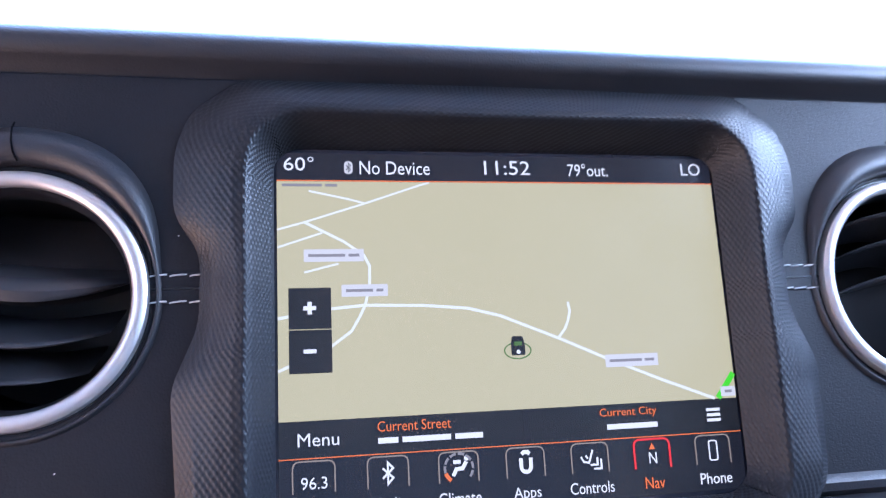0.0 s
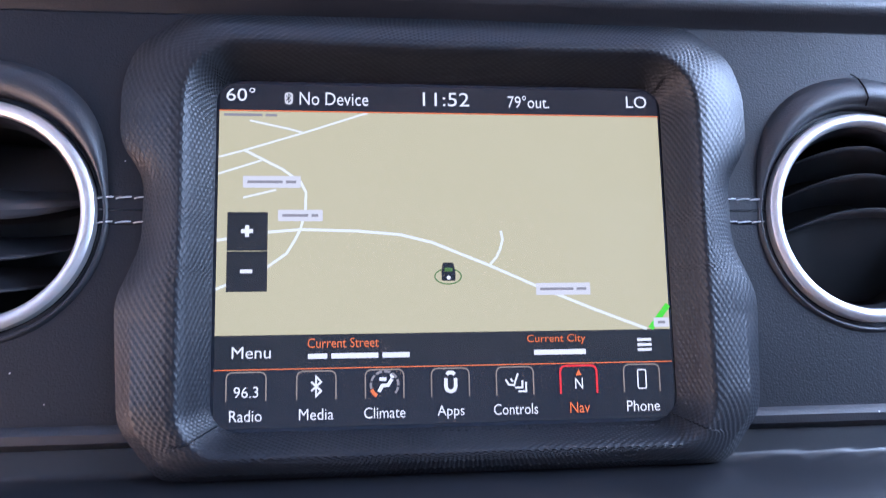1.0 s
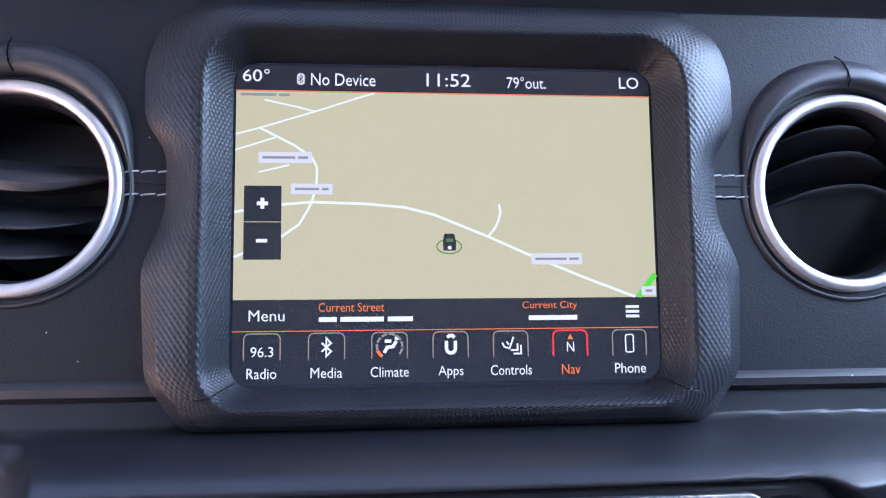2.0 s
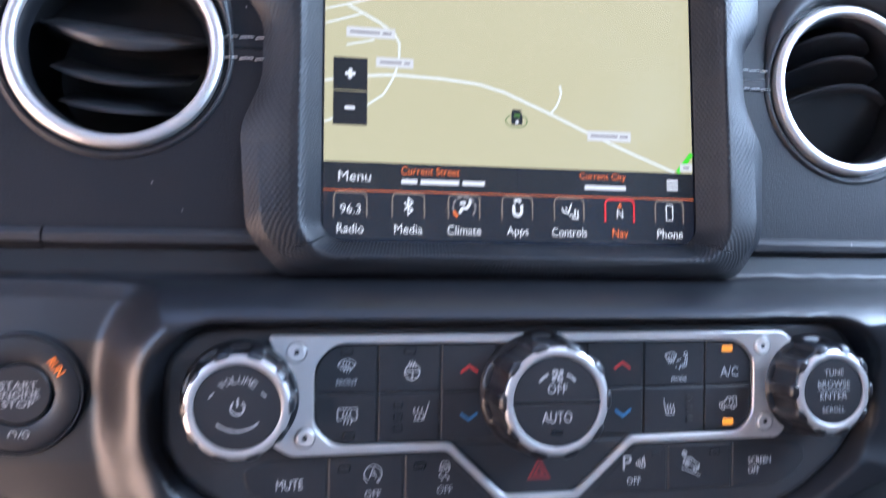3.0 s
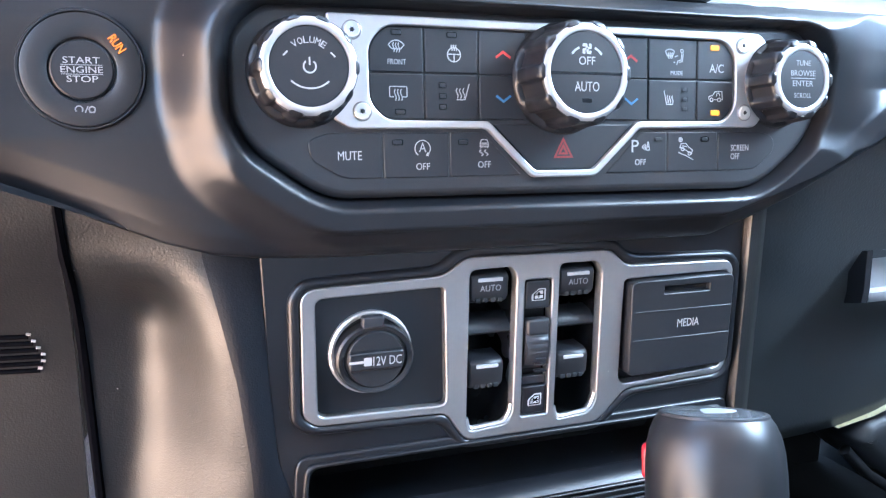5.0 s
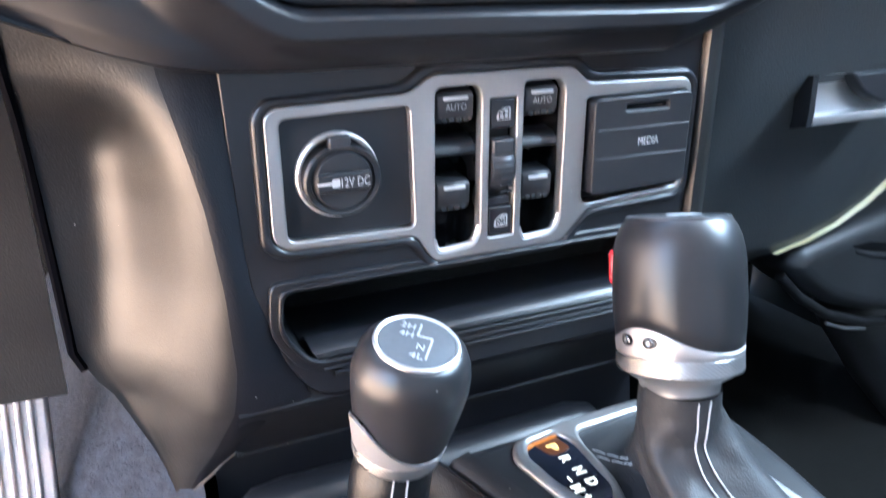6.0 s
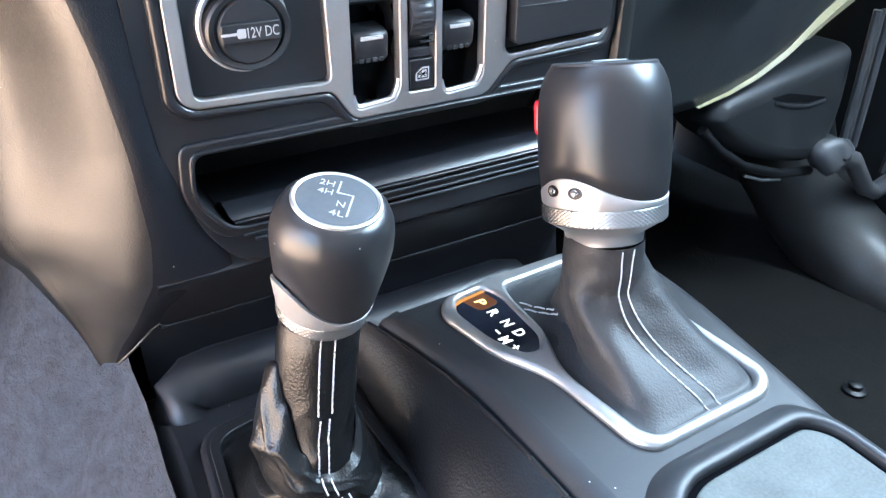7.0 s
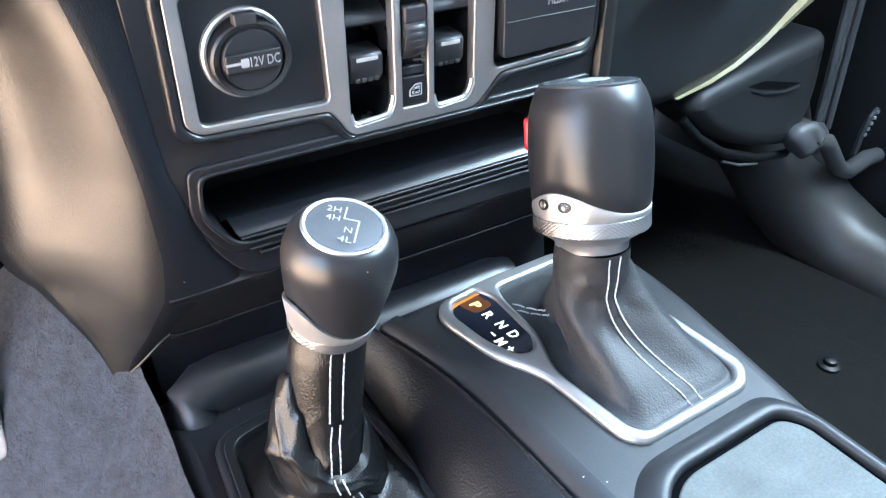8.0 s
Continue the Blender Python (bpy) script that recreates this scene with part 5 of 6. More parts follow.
    part("grip_bar", block(-10.6, 12, -5.4, 2.4, 2.4, 4.2, 0.9, 1.2), BUTTON, out)
    part("cap_text", writing("12V DC", -0.8, 11.0, -3.4, 0.4, 4.3), WHITE_INK, out)
    part("plug_body", block(-4.6, -1.4, -3.2, 0.2, 3, 4.35, 0.05, 0.6), WHITE_INK, out)
    part("plug_lead", ribbon([[(-10.6, -1.5), (-4.4, -1.5)]], 1.0, 4.3), WHITE_INK, out)
    # media flap
    part("flap_well", plate(flap, -16, -9, bevel=0.3), DEEP, p)
    wall = [[(x, y, z) for x, y in flap] for z in (-0.6, -9)]
    part("flap_wall", loft(wall), PIANO, p)
    door = part("media_flap", plate(rounded([(49.4, 24.8, 4), (112.4, 25.6, 4), (112.2, -23.6, 4), (50.4, -25.4, 4)]), -6, 4.6, [box_outline(69, 97, 17.6, 21.4, 0.6)], bevel=0.8, res=3), BUTTON, p, "dark grey rubber media socket flap")
    # black plate that paints the shade inside the flap's slot
    part("slot_shadow", block(68, 98, 16.8, 22.2, 0, 1.5, 0.2), LAMP_GAP_BLACK, door)
    for y in (8.6, -6.4):
        part("ridge", block(52, 111.4, y - 0.35, y + 0.35, 4, 4.9, 0.3, 0.3), BUTTON, door)
    part("flap_text", writing("MEDIA", 78, 91.4, -0.8, 3.4, 4.85), WHITE_INK, door)


switch_panel()


def knee_panel():
    """The grained panel beside the stack, on the driver's side, turning from the stack's edge into the footwell."""
    k = thing("knee_panel", "grained black plastic knee panel beside the centre stack", "knee panel")
    # height, then x and y of the stack's edge, of the ridge and of the outer seam
    rows = [(0.545, -0.133, -0.030, -0.158, -0.031, -0.208, -0.026), (0.524, -0.133, -0.031, -0.158, -0.032, -0.208, -0.024), (0.505, -0.132, -0.034, -0.156, -0.034, -0.2075, -0.017), (0.49, -0.132, -0.035, -0.152, -0.038, -0.207, -0.004), (0.47, -0.131, -0.036, -0.147, -0.041, -0.2065, 0.006), (0.45, -0.130, -0.036, -0.1425, -0.042, -0.206, 0.010),
            (0.41, -0.127, -0.036, -0.1375, -0.041, -0.205, 0.013), (0.37, -0.112, -0.0345, -0.1375, -0.039, -0.204, 0.014), (0.355, -0.105, -0.0335, -0.1405, -0.036, -0.197, 0.013), (0.345, -0.102, -0.0325, -0.1430, -0.0335, -0.19, 0.012), (0.335, -0.120, -0.0272, -0.1450, -0.028, -0.1855, 0.010),
            (0.325, -0.133, -0.0215, -0.1475, -0.0225, -0.181, 0.008), (0.3125, -0.1385, -0.0135, -0.1515, -0.0135, -0.176, 0.007), (0.30, -0.149, -0.006, -0.1575, -0.0055, -0.172, 0.006), (0.283, -0.161, 0.002, -0.1635, 0.0025, -0.1685, 0.004)]

    def raw(u, z):
        u = max(0.0, min(1.0, u))
        ax, ay, bx, by, cx, cy = (steps(z, [(r[0], r[i]) for r in rows]) for i in range(1, 7))
        carve = ease((0.505 - z) / 0.03)
        wide = steps(z, [(0.30, 0.95), (0.36, 0.85), (0.42, 0.66), (0.49, 0.5)])
        if u < 0.25:
            w = u / 0.25
            return (ax + (bx - ax) * w, ay + (by - ay) * w - 0.0015 * math.sin(math.pi * w), z)
        w = (u - 0.25) / 0.75
        plain = by + (cy - by) * w
        stepped = by + (cy - by) * (ease(min(1.0, w / wide)) * 0.55 + 0.45 * min(1.0, w / wide))
        return (bx + (cx - bx) * w, plain + (stepped - plain) * carve, z)

    def at(u, z):
        """The panel with its ridge rounded over."""
        reach = min(0.1, u, 1 - u)
        spots = [raw(u + reach * d, z) for d in (-1, -0.6, -0.2, 0.2, 0.6, 1)]
        return tuple(sum(p[i] for p in spots) / 6 for i in range(3))
    part("side_face", surface(at, even(0.25, 1, 44), even(0.545, 0.283, 60), 0.003, (0.3, 0.9, 0)), GRAINED, k, "coarse-grained black plastic face", angle=70)
    # same panel past its ridge; a darker material paints its shaded side
    part("shaded_strip", surface(at, even(0, 0.25, 10), even(0.545, 0.283, 60), 0.003, (0.3, 0.9, 0)), DASH_LEATHER, k, "knee panel strip beside the stack, shade put in by darker material", angle=70)
    seam = [at(1.0, z) for z in even(0.545, 0.362, 20)]
    part("seam_line", tube([(x / MM - 1.2, y / MM - 0.4, z / MM) for x, y, z in seam], 2.2, 6), GAP, k)
    part("top_gap", tube([(x / MM, -14 + 40 * (-0.208 - x), (band_bottom(x) - 0.0015) / MM) for x in even(-0.2105, -0.44, 12)], 2.2, 6), GAP, k)
    outer = surface(lambda u, z: (-0.2105 - u * 0.25, at(1.0, z)[1] - 0.002 + 0.02 * u, z), even(0, 1, 22), even(0.545, 0.352, 18), 0.003)
    part("outer_face", outer, GRAINED, k, "coarse-grained black panel with air slots", angle=70)
    for j in range(6):
        z = 0.4495 + j * 0.0034
        y = at(1.0, z)[1] / MM - 1.6
        end = -223 - abs(j - 1.6) * 1.6
        # the slot's dark inside is a black cord laid on the uncut panel
        part("air_slot_shade", tube([(-262, y + 2.9, z / MM + 0.6), (-240, y + 1.1, z / MM + 0.3), (end, y, z / MM)], 1.05, 8), GAP, k)
        # short bright cord at the slot's end
        part("slot_tip", tube([(end - 0.4, y - 0.8, z / MM + 1.5), (end + 1.4, y - 0.9, z / MM + 1.1)], 0.7, 6), STEEL, k, "bright end of an air slot")


knee_panel()


# ---- centre console ----
def console():
    c = thing("centre_console", "black centre console with silver gear frame and rear tray", "centre console")
    # main block, its top level at the gear frame
    body = rounded([(-47, -66, 8), (60, -63, 14), (114, -80, 18), (112, -130, 40), (96, -216, 40), (80, -292, 30), (80, -620, 20), (-31, -620, 10), (-31, -190, 30), (-32, -128, 30), (-39, -94, 20)], 10, 6)
    part("body", plate(body, 60, 318, bevel=11, res=6), CONSOLE_TOP, c, "satin black console top", angle=60)
    # padded flank towards the driver, leaning out towards its foot, with a plain strip below
    def flank(y, w):
        xt = steps(y, [(-62, -50), (-94, -41), (-127, -34.5), (-170, -33), (-620, -33)])
        xb = steps(y, [(-52, -54), (-113, -59), (-157, -65), (-250, -68), (-620, -70)])
        return (xt + (xb - xt) * w - 4.5 * math.sin(math.pi * w) ** 0.8, y, 313 - 39 * w + 4.0 * math.sin(math.pi * w) ** 0.8)
    part("side_pad", loft([[flank(y, w) for y in even(-62, -620, 40)] for w in even(0, 1, 12)], closed=False), PAD_LEATHER, c, "grained leather side padding", angle=80)
    part("pad_seam", tube([(flank(y, 0)[0] + 0.4, y, 312.4) for y in even(-66, -600, 30)], 1.3, 6), LAMP_GAP_BLACK, c)
    part("side_strip", loft([[(flank(y, 1)[0] + dx, y, z) for y in even(-58, -620, 30)] for dx, z in ((1, 276), (-1.5, 274.5), (-4, 272), (-5, 262))], closed=False), PLASTIC, c, "plain black strip under the padding", angle=60)
    deck = rounded([(-158, -12, 8), (-44, -12, 8), (-44, -620, 8), (-168, -620, 10), (-161, -160, 30), (-158, -104, 30), (-156, -62, 30)], 10, 6)
    part("deck", plate(deck, 60, 272, bevel=10, res=5), SATIN, c, "black lower deck round the transfer lever", angle=60)
    part("deck_ridge", tube([(-140, -40, 244), (-139.5, -36, 256), (-138, -31, 266), (-135, -27, 273), (-129, -25.4, 276.4), (-118, -25, 277.4), (-95, -24.5, 276.8), (-60, -24, 275.4), (0, -23.5, 274.6), (62, -23.5, 275), (72, -24, 272)], 17, 28), SATIN, c, "rounded ridge along the front of the deck", angle=80)
    # rim round the transfer boot
    rim_o = rounded([(-139, -62, 14), (-58, -50, 14), (-58, -200, 14), (-152, -200, 14)], 14, 6)
    rim_i = rounded([(-131, -71, 10), (-66, -60, 10), (-66, -192, 10), (-142, -192, 10)], 10, 6)
    part("boot_rim", plate(rim_o, 270, 279, [rim_i], bevel=3, res=3), SATIN, c, "rounded black boot rim", angle=60)
    rim_m = rounded([(-135, -66, 12), (-62, -55, 12), (-62, -196, 12), (-147, -196, 12)], 12, 6)
    part("rim_groove", plate(rim_m, 276, 279.6, [rim_i], bevel=0.6), DEEP, c)
    # silver frame of the gear selector
    frame_o = rounded([(-12, -76, 8), (14, -71.6, 8), (26, -70.6, 8), (72, -70, 8), (83, -78, 8), (86, -197, 7), (75, -207.6, 7), (9, -208, 6), (2.6, -200, 8), (-0.5, -150, 12), (-13, -127, 10), (-19, -88, 12)], 6, 6)
    boot_hole = rounded([(23.5, -81, 4), (70, -79, 7), (77, -86, 7), (79, -195, 6), (71, -201.6, 6), (14.6, -202.4, 5), (10, -197, 6), (6.4, -152, 10), (17.6, -124, 10), (20, -92, 6)], 6, 6)
    lamp_hole = rounded([(-5, -79.6, 4), (12.4, -77.6, 4), (16, -88, 6), (13.4, -125, 5), (6.4, -134, 4), (-1, -132.6, 4), (-8, -117, 8), (-11, -89, 6)], 5, 6)
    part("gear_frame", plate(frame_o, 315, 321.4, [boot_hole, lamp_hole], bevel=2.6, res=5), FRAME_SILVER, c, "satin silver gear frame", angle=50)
    lens = part("gear_display", plate(lamp_hole, 314, 319.4, bevel=0.4), UI_BLACK, c, "glossy black gear display")
    for word, x, y, mat in (("P", 4.6, -87.5, LETTER_AMBER), ("R", 5.2, -98.2, IND_WHITE), ("N", 6.0, -108.6, IND_WHITE), ("D", 6.6, -118, IND_WHITE), ("-", -2.0, -112.4, IND_WHITE), ("M", -2.4, -119.4, IND_WHITE), ("+", -1.4, -126.4, IND_WHITE)):
        w, h = (2.35, 2.9) if word.isalpha() else (1.8, 1.8 if word == "+" else 0.5)
        part("gear_letter", writing(word, x - w, x + w, y - h, y + h, 319.6, -90, heft=0.0002), mat, lens)
    glow = rounded([(-8.6, -84.4, 1), (-5.4, -80.6, 2), (11.0, -78.4, 2), (12.4, -80.2, 1), (-4.6, -82.6, 2)], 1, 4)
    # light spilling from P, drawn as glowing plates on the lens and rim
    part("letter_glow", plate(rounded([(-3.4, -81.6, 3), (10.6, -79.8, 3), (13.2, -92, 4), (0.4, -94, 4)], 3, 4), 319, 319.48, bevel=0.1), AMBER_GLOW, lens, "amber glow behind the letter P")
    part("lit_edge", plate(glow, 319, 319.5, bevel=0.1), AMBER_EDGE, lens, "amber lit edge beside P")
    # broad swell round the tray behind the gear frame, falling into a groove round the mat
    foot = rounded([(-27, -236, 16), (-5, -212.5, 16), (79, -211.5, 16), (88, -232, 14), (80, -434, 14), (-30, -434, 14)], 14, 8)
    lip = rounded([(-13, -241, 8), (5, -226.6, 10), (70, -226, 10), (77.4, -237, 8), (73, -412, 12), (-17, -412, 12)], 8, 8)
    swell = []
    for w, z in ((0.0, 316.8), (0.12, 318.4), (0.3, 320.4), (0.5, 322.0), (0.7, 322.9), (0.84, 323.0), (0.94, 322.4), (0.985, 321.4), (1.0, 320.4), (1.0, 317.0)):
        swell.append([(p[0] + (q[0] - p[0]) * w, p[1] + (q[1] - p[1]) * w, z) for p, q in zip(foot, lip)])
    part("tray_rim", loft(swell), CONSOLE_TOP, c, "broad black swell round the tray", angle=60)
    part("tray_groove", plate(lip, 310, 318.4, bevel=0.1), GAP, c)
    pad = rounded([(-10.4, -242, 8), (6.6, -229.2, 10), (68.6, -228.6, 10), (75, -238, 8), (70.6, -408, 12), (-14.6, -408, 12)], 8, 6)
    part("tray_mat", plate(pad, 314, 320.2, bevel=1.0, res=3), TRAY_MAT, c, "grey smudged rubber tray mat")


console()


def frame_on(base, top):
    """A pose whose z runs from base to top."""
    way = Vector(top) - Vector(base)
    return Matrix.Translation(base) @ Vector((0, 0, 1)).rotation_difference(way).to_matrix().to_4x4()


def stitches(parent, path, out, count, radius=0.42, name="stitch"):
    """Short raised stitches along a path of points (millimetres), lifted along out."""
    for k in range(count):
        a, b = (k + 0.06) / count, (k + 0.90) / count
        pts = []
        for w in even(a, b, 4):
            f = w * (len(path) - 1)
            i = min(int(f), len(path) - 2)
            p = Vector(path[i]).lerp(Vector(path[i + 1]), f - i)
            lift = 0.5 * math.sin(math.pi * (w - a) / (b - a)) + 0.1
            pts.append(tuple(p + Vector(out) * lift))
        part(name, tube(pts, radius, 6), THREAD, parent)


SHIFT_BASE, SHIFT_TOP = (0.0378, -0.1331, 0.3755), (0.0444, -0.1139, 0.444)
TRANSFER_BASE, TRANSFER_TOP = (-0.0892, -0.1131, 0.3645), (-0.0850, -0.1256, 0.4150)


def knurled(r, low, high, n, rows):
    """A ring of small raised diamonds between two heights; n and rows are counts of quarter diamonds."""
    lines = []
    for i in range(rows + 1):
        h = low + (high - low) * i / rows
        line = []
        for k in range(n):
            lift = -0.3 if i in (0, rows) else 0.42 * math.cos(math.pi * k / 2) * math.cos(math.pi * i / 2)
            line.append(((r + lift) * math.cos(2 * math.pi * k / n), (r + lift) * math.sin(2 * math.pi * k / n), h))
        lines.append(line)
    return loft(lines)


def gear_shifter():
    s = thing("gear_shifter", "gear shifter with black knob, knurled metal collar and leather boot", "gear shifter", frame_on(SHIFT_BASE, SHIFT_TOP) @ Matrix.Diagonal((1.07, 1.07, 0.84, 1)))
    def crest(a):
        d = (a - radians(194) + math.pi) % (2 * math.pi) - math.pi
        e = (a - radians(8) + math.pi) % (2 * math.pi) - math.pi
        return 17.5 + 13.0 * math.exp(-(d / 0.8) ** 2) + 6.0 * math.exp(-(e / 0.9) ** 2)
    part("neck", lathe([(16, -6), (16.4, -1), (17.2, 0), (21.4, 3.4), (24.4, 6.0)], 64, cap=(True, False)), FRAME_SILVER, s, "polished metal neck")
    part("knurled_ring", knurled(25.2, 6, 14.8, 288, 18), KNURLED_METAL, s, "diamond-knurled metal ring", angle=70)
    def collar(a, r, h):
        return (r, h if h < 16 else crest(a) + (h - 20))
    part("collar", lathe([(24.9, 14.8), (25.4, 15.4), (25.7, 18.8), (25.6, 19.6), (25.0, 20.1), (23.5, 20.0)], 96, collar, cap=(False, False)), BRIGHT, s, "polished metal collar with a raised tab")
    for a in (178, 203):
        d = radians(a)
        part("pin_seat", lathe([(3.1, 0.2), (3.0, 0.75), (2.0, 0.8)], 20), DEEP, s, at=pose(25.2 * MM * math.cos(d), 25.2 * MM * math.sin(d), 0.0235, 0, 90, a))
        part("pin", lathe([(1.9, -1), (1.9, 0.9), (1.4, 1.2), (0.9, 0.9)], 20), KNURLED_METAL, s, at=pose(25.2 * MM * math.cos(d), 25.2 * MM * math.sin(d), 0.0235, 0, 90, a))
    def grip(a, r, h):
        lo = crest(a) - 0.6
        return (r, lo + (h - 20) * (84 - lo) / 64 if h < 84 else h)
    part("grip", lathe([(24.6, 20), (25.5, 21.2), (26.2, 30), (26.6, 44), (26.4, 58), (25.8, 68), (24.6, 75), (22.8, 80.4), (21.2, 83.2), (20.4, 84.2), (19.8, 84.2)], 96, grip), KNOB_RUBBER, s, "soft black knob grip")
    part("cap_ring", lathe([(21.0, 83.6), (20.8, 84.7), (20.0, 85.2), (18.9, 84.9)], 64, cap=(False, False)), VANE, s)
    part("cap", lathe([(19.2, 84.2), (18.8, 85.0), (9, 85.6), (0.5, 85.7)], 48), KNOB_LENS, s, "glossy knob cap")
    part("cap_mark", plate(rounded([(-9, -5), (-2, 6), (8, 7), (10, -3), (2, -7)], 3, 4), 85.1, 85.9, bevel=0.2), GREY_INK, s)
    d = radians(128)
    push = plate(box_outline(-9.5, 9.5, -5, 5, 4), -4, 4.4, bevel=2.2, res=4)
    part("release_button", push, RED_PAINT, s, "red release button", at=pose(23.6 * MM * math.cos(d), 23.6 * MM * math.sin(d), 0.058, 0, 90, 128))


def shifter_boot():
    b = thing("shifter_boot", "creased black leather gear boot with pale double stitching", "gear boot")
    hole = rounded([(22, -79, 6), (72, -77, 8), (80, -86, 8), (82, -195, 8), (73, -204, 8), (13, -205, 8), (7, -198, 8), (4, -152, 12), (14, -124, 12), (17, -92, 8)], 8, 9)
    n = 96
    cx, cy = 44.0, -140.0

    def on_hole(a):
        """Where the ray at angle a from the middle leaves the frame's opening."""
        dx, dy, best = math.cos(a), math.sin(a), None
        for (ax, ay), (bx, by) in zip(hole, hole[1:] + hole[:1]):
            ex, ey = bx - ax, by - ay
            det = ex * dy - ey * dx
            if abs(det) < 1e-9:
                continue
            t = ((ax - cx) * ey - (ay - cy) * ex) / (dx * ey - dy * ex)
            u = ((ax - cx) * dy - (ay - cy) * dx) / (dx * ey - dy * ex)
            if t > 0 and -0.001 <= u <= 1.001:
                best = t if best is None else max(best, t)
        return (cx + dx * best, cy + dy * best)

    ends = [on_hole(2 * math.pi * k / n) for k in range(n)]
    loops = []
    nx, ny, nz = SHIFT_BASE[0] / MM, SHIFT_BASE[1] / MM, SHIFT_BASE[2] / MM

    def near(a, middle, width):
        return math.exp(-(((a - radians(middle) + math.pi) % (2 * math.pi) - math.pi) / radians(width)) ** 2)

    for h in even(0, 1, 44):
        line = []
        for k in range(n):
            a = 2 * math.pi * k / n
            ex, ey = ends[k]
            lee, back = near(a, 165, 62), near(a, 268, 50)
            inset = 0.05 + 0.30 * lee + 0.10 * back + 0.22 * near(a, 110, 40)
            fx, fy = ex + (48 - ex) * inset, ey + (-146 - ey) * inset
            begin, power = 0.12 + 0.38 * lee + 0.26 * back, 1.15 + 0.9 * lee + 0.35 * back
            spread = (max(0.0, h - begin) / (1 - begin)) ** power
            sx, sy = nx + 17.6 * math.cos(a) - 3 * h, ny - 1.0 + 17.6 * math.sin(a) - 4 * h
            x, y = sx + (fx - sx) * spread, sy + (fy - sy) * spread
            z = nz - 1 - (nz - 1 - 320.5) * h
            # one long ridge that runs from the side down to the near corner, with a hollow beside it
            ridge_at = 196 + 48 * ease((h - 0.4) / 0.6)
            grow = ease((h - 0.28) / 0.3) * (1 - 0.4 * ease((h - 0.9) / 0.1))
            swell = 3.2 * grow * near(a, ridge_at, 20) - 1.6 * grow * near(a, ridge_at + 36, 18) - 2.0 * grow * near(a, ridge_at - 36, 20)
            swell += 1.8 * math.sin(math.pi * h) * near(a, 318, 40) - 1.0 * math.sin(math.pi * h) * near(a, 286, 12)
            crease = 0.45 * math.sin(24 * h + 2.2 * math.sin(2 * a) + 3 * a) * near(a, 232, 44) * math.sin(math.pi * min(1.0, h * 1.5))
            crease += 0.6 * (1 - abs(math.sin(9 * h + 1.6 * a + 0.6 * math.sin(3 * a)))) ** 5 * ease((h - 0.25) / 0.3) * (near(a, 215, 50) + 0.6 * near(a, 320, 30))
            small = 0.5 * noise.noise(Vector((4 * math.cos(a), 4 * math.sin(a), 7 * h))) + 0.3 * noise.noise(Vector((9 * math.cos(a) + 4, 9 * math.sin(a), 15 * h)))
            r = (swell + crease) * math.sin(math.pi * min(1.0, h * 0.96 + 0.02)) ** 0.5 + small * 0.9 * ease(h / 0.2)
            line.append((x + r * math.cos(a), y + r * math.sin(a), z + 0.4 * r))
        loops.append(line)
    foot = loops[-1]
    for w in (0.15, 0.4, 0.7, 1.0):
        dip = -1.6 * math.sin(math.pi * w)
        loops.append([(p[0] + (e[0] - p[0]) * w, p[1] + (e[1] - p[1]) * w, p[2] + (318.5 - p[2]) * w + dip + 0.5 * noise.noise(Vector((p[0] * 0.1, p[1] * 0.1, w * 3)))) for p, e in zip(foot, ends)])
    part("leather", loft(loops), BOOT_LEATHER, b, "creased soft black leather", angle=80)
    for shift in (-1, 1):
        path = []
        for i, line in enumerate(loops[1:-1]):
            h = i / 45
            kk = n * (264 + shift * (10.0 - 6.6 * h) + 10 * ease((h - 0.45) / 0.55)) / 360
            j = int(kk) % n
            path.append(tuple(Vector(line[j]).lerp(Vector(line[(j + 1) % n]), kk - int(kk))))
        stitches(b, path, (-0.4, -0.75, 0.5), 32)
    for shift in (-1, 1):
        k0 = n * (118 + 2.4 * shift) / 360
        path = [tuple(Vector(line[int(k0)]).lerp(Vector(line[int(k0) + 1]), k0 - int(k0))) for line in loops[42:-1]]
        stitches(b, path, (-0.3, 0.3, 0.9), 4)


gear_shifter()
shifter_boot()


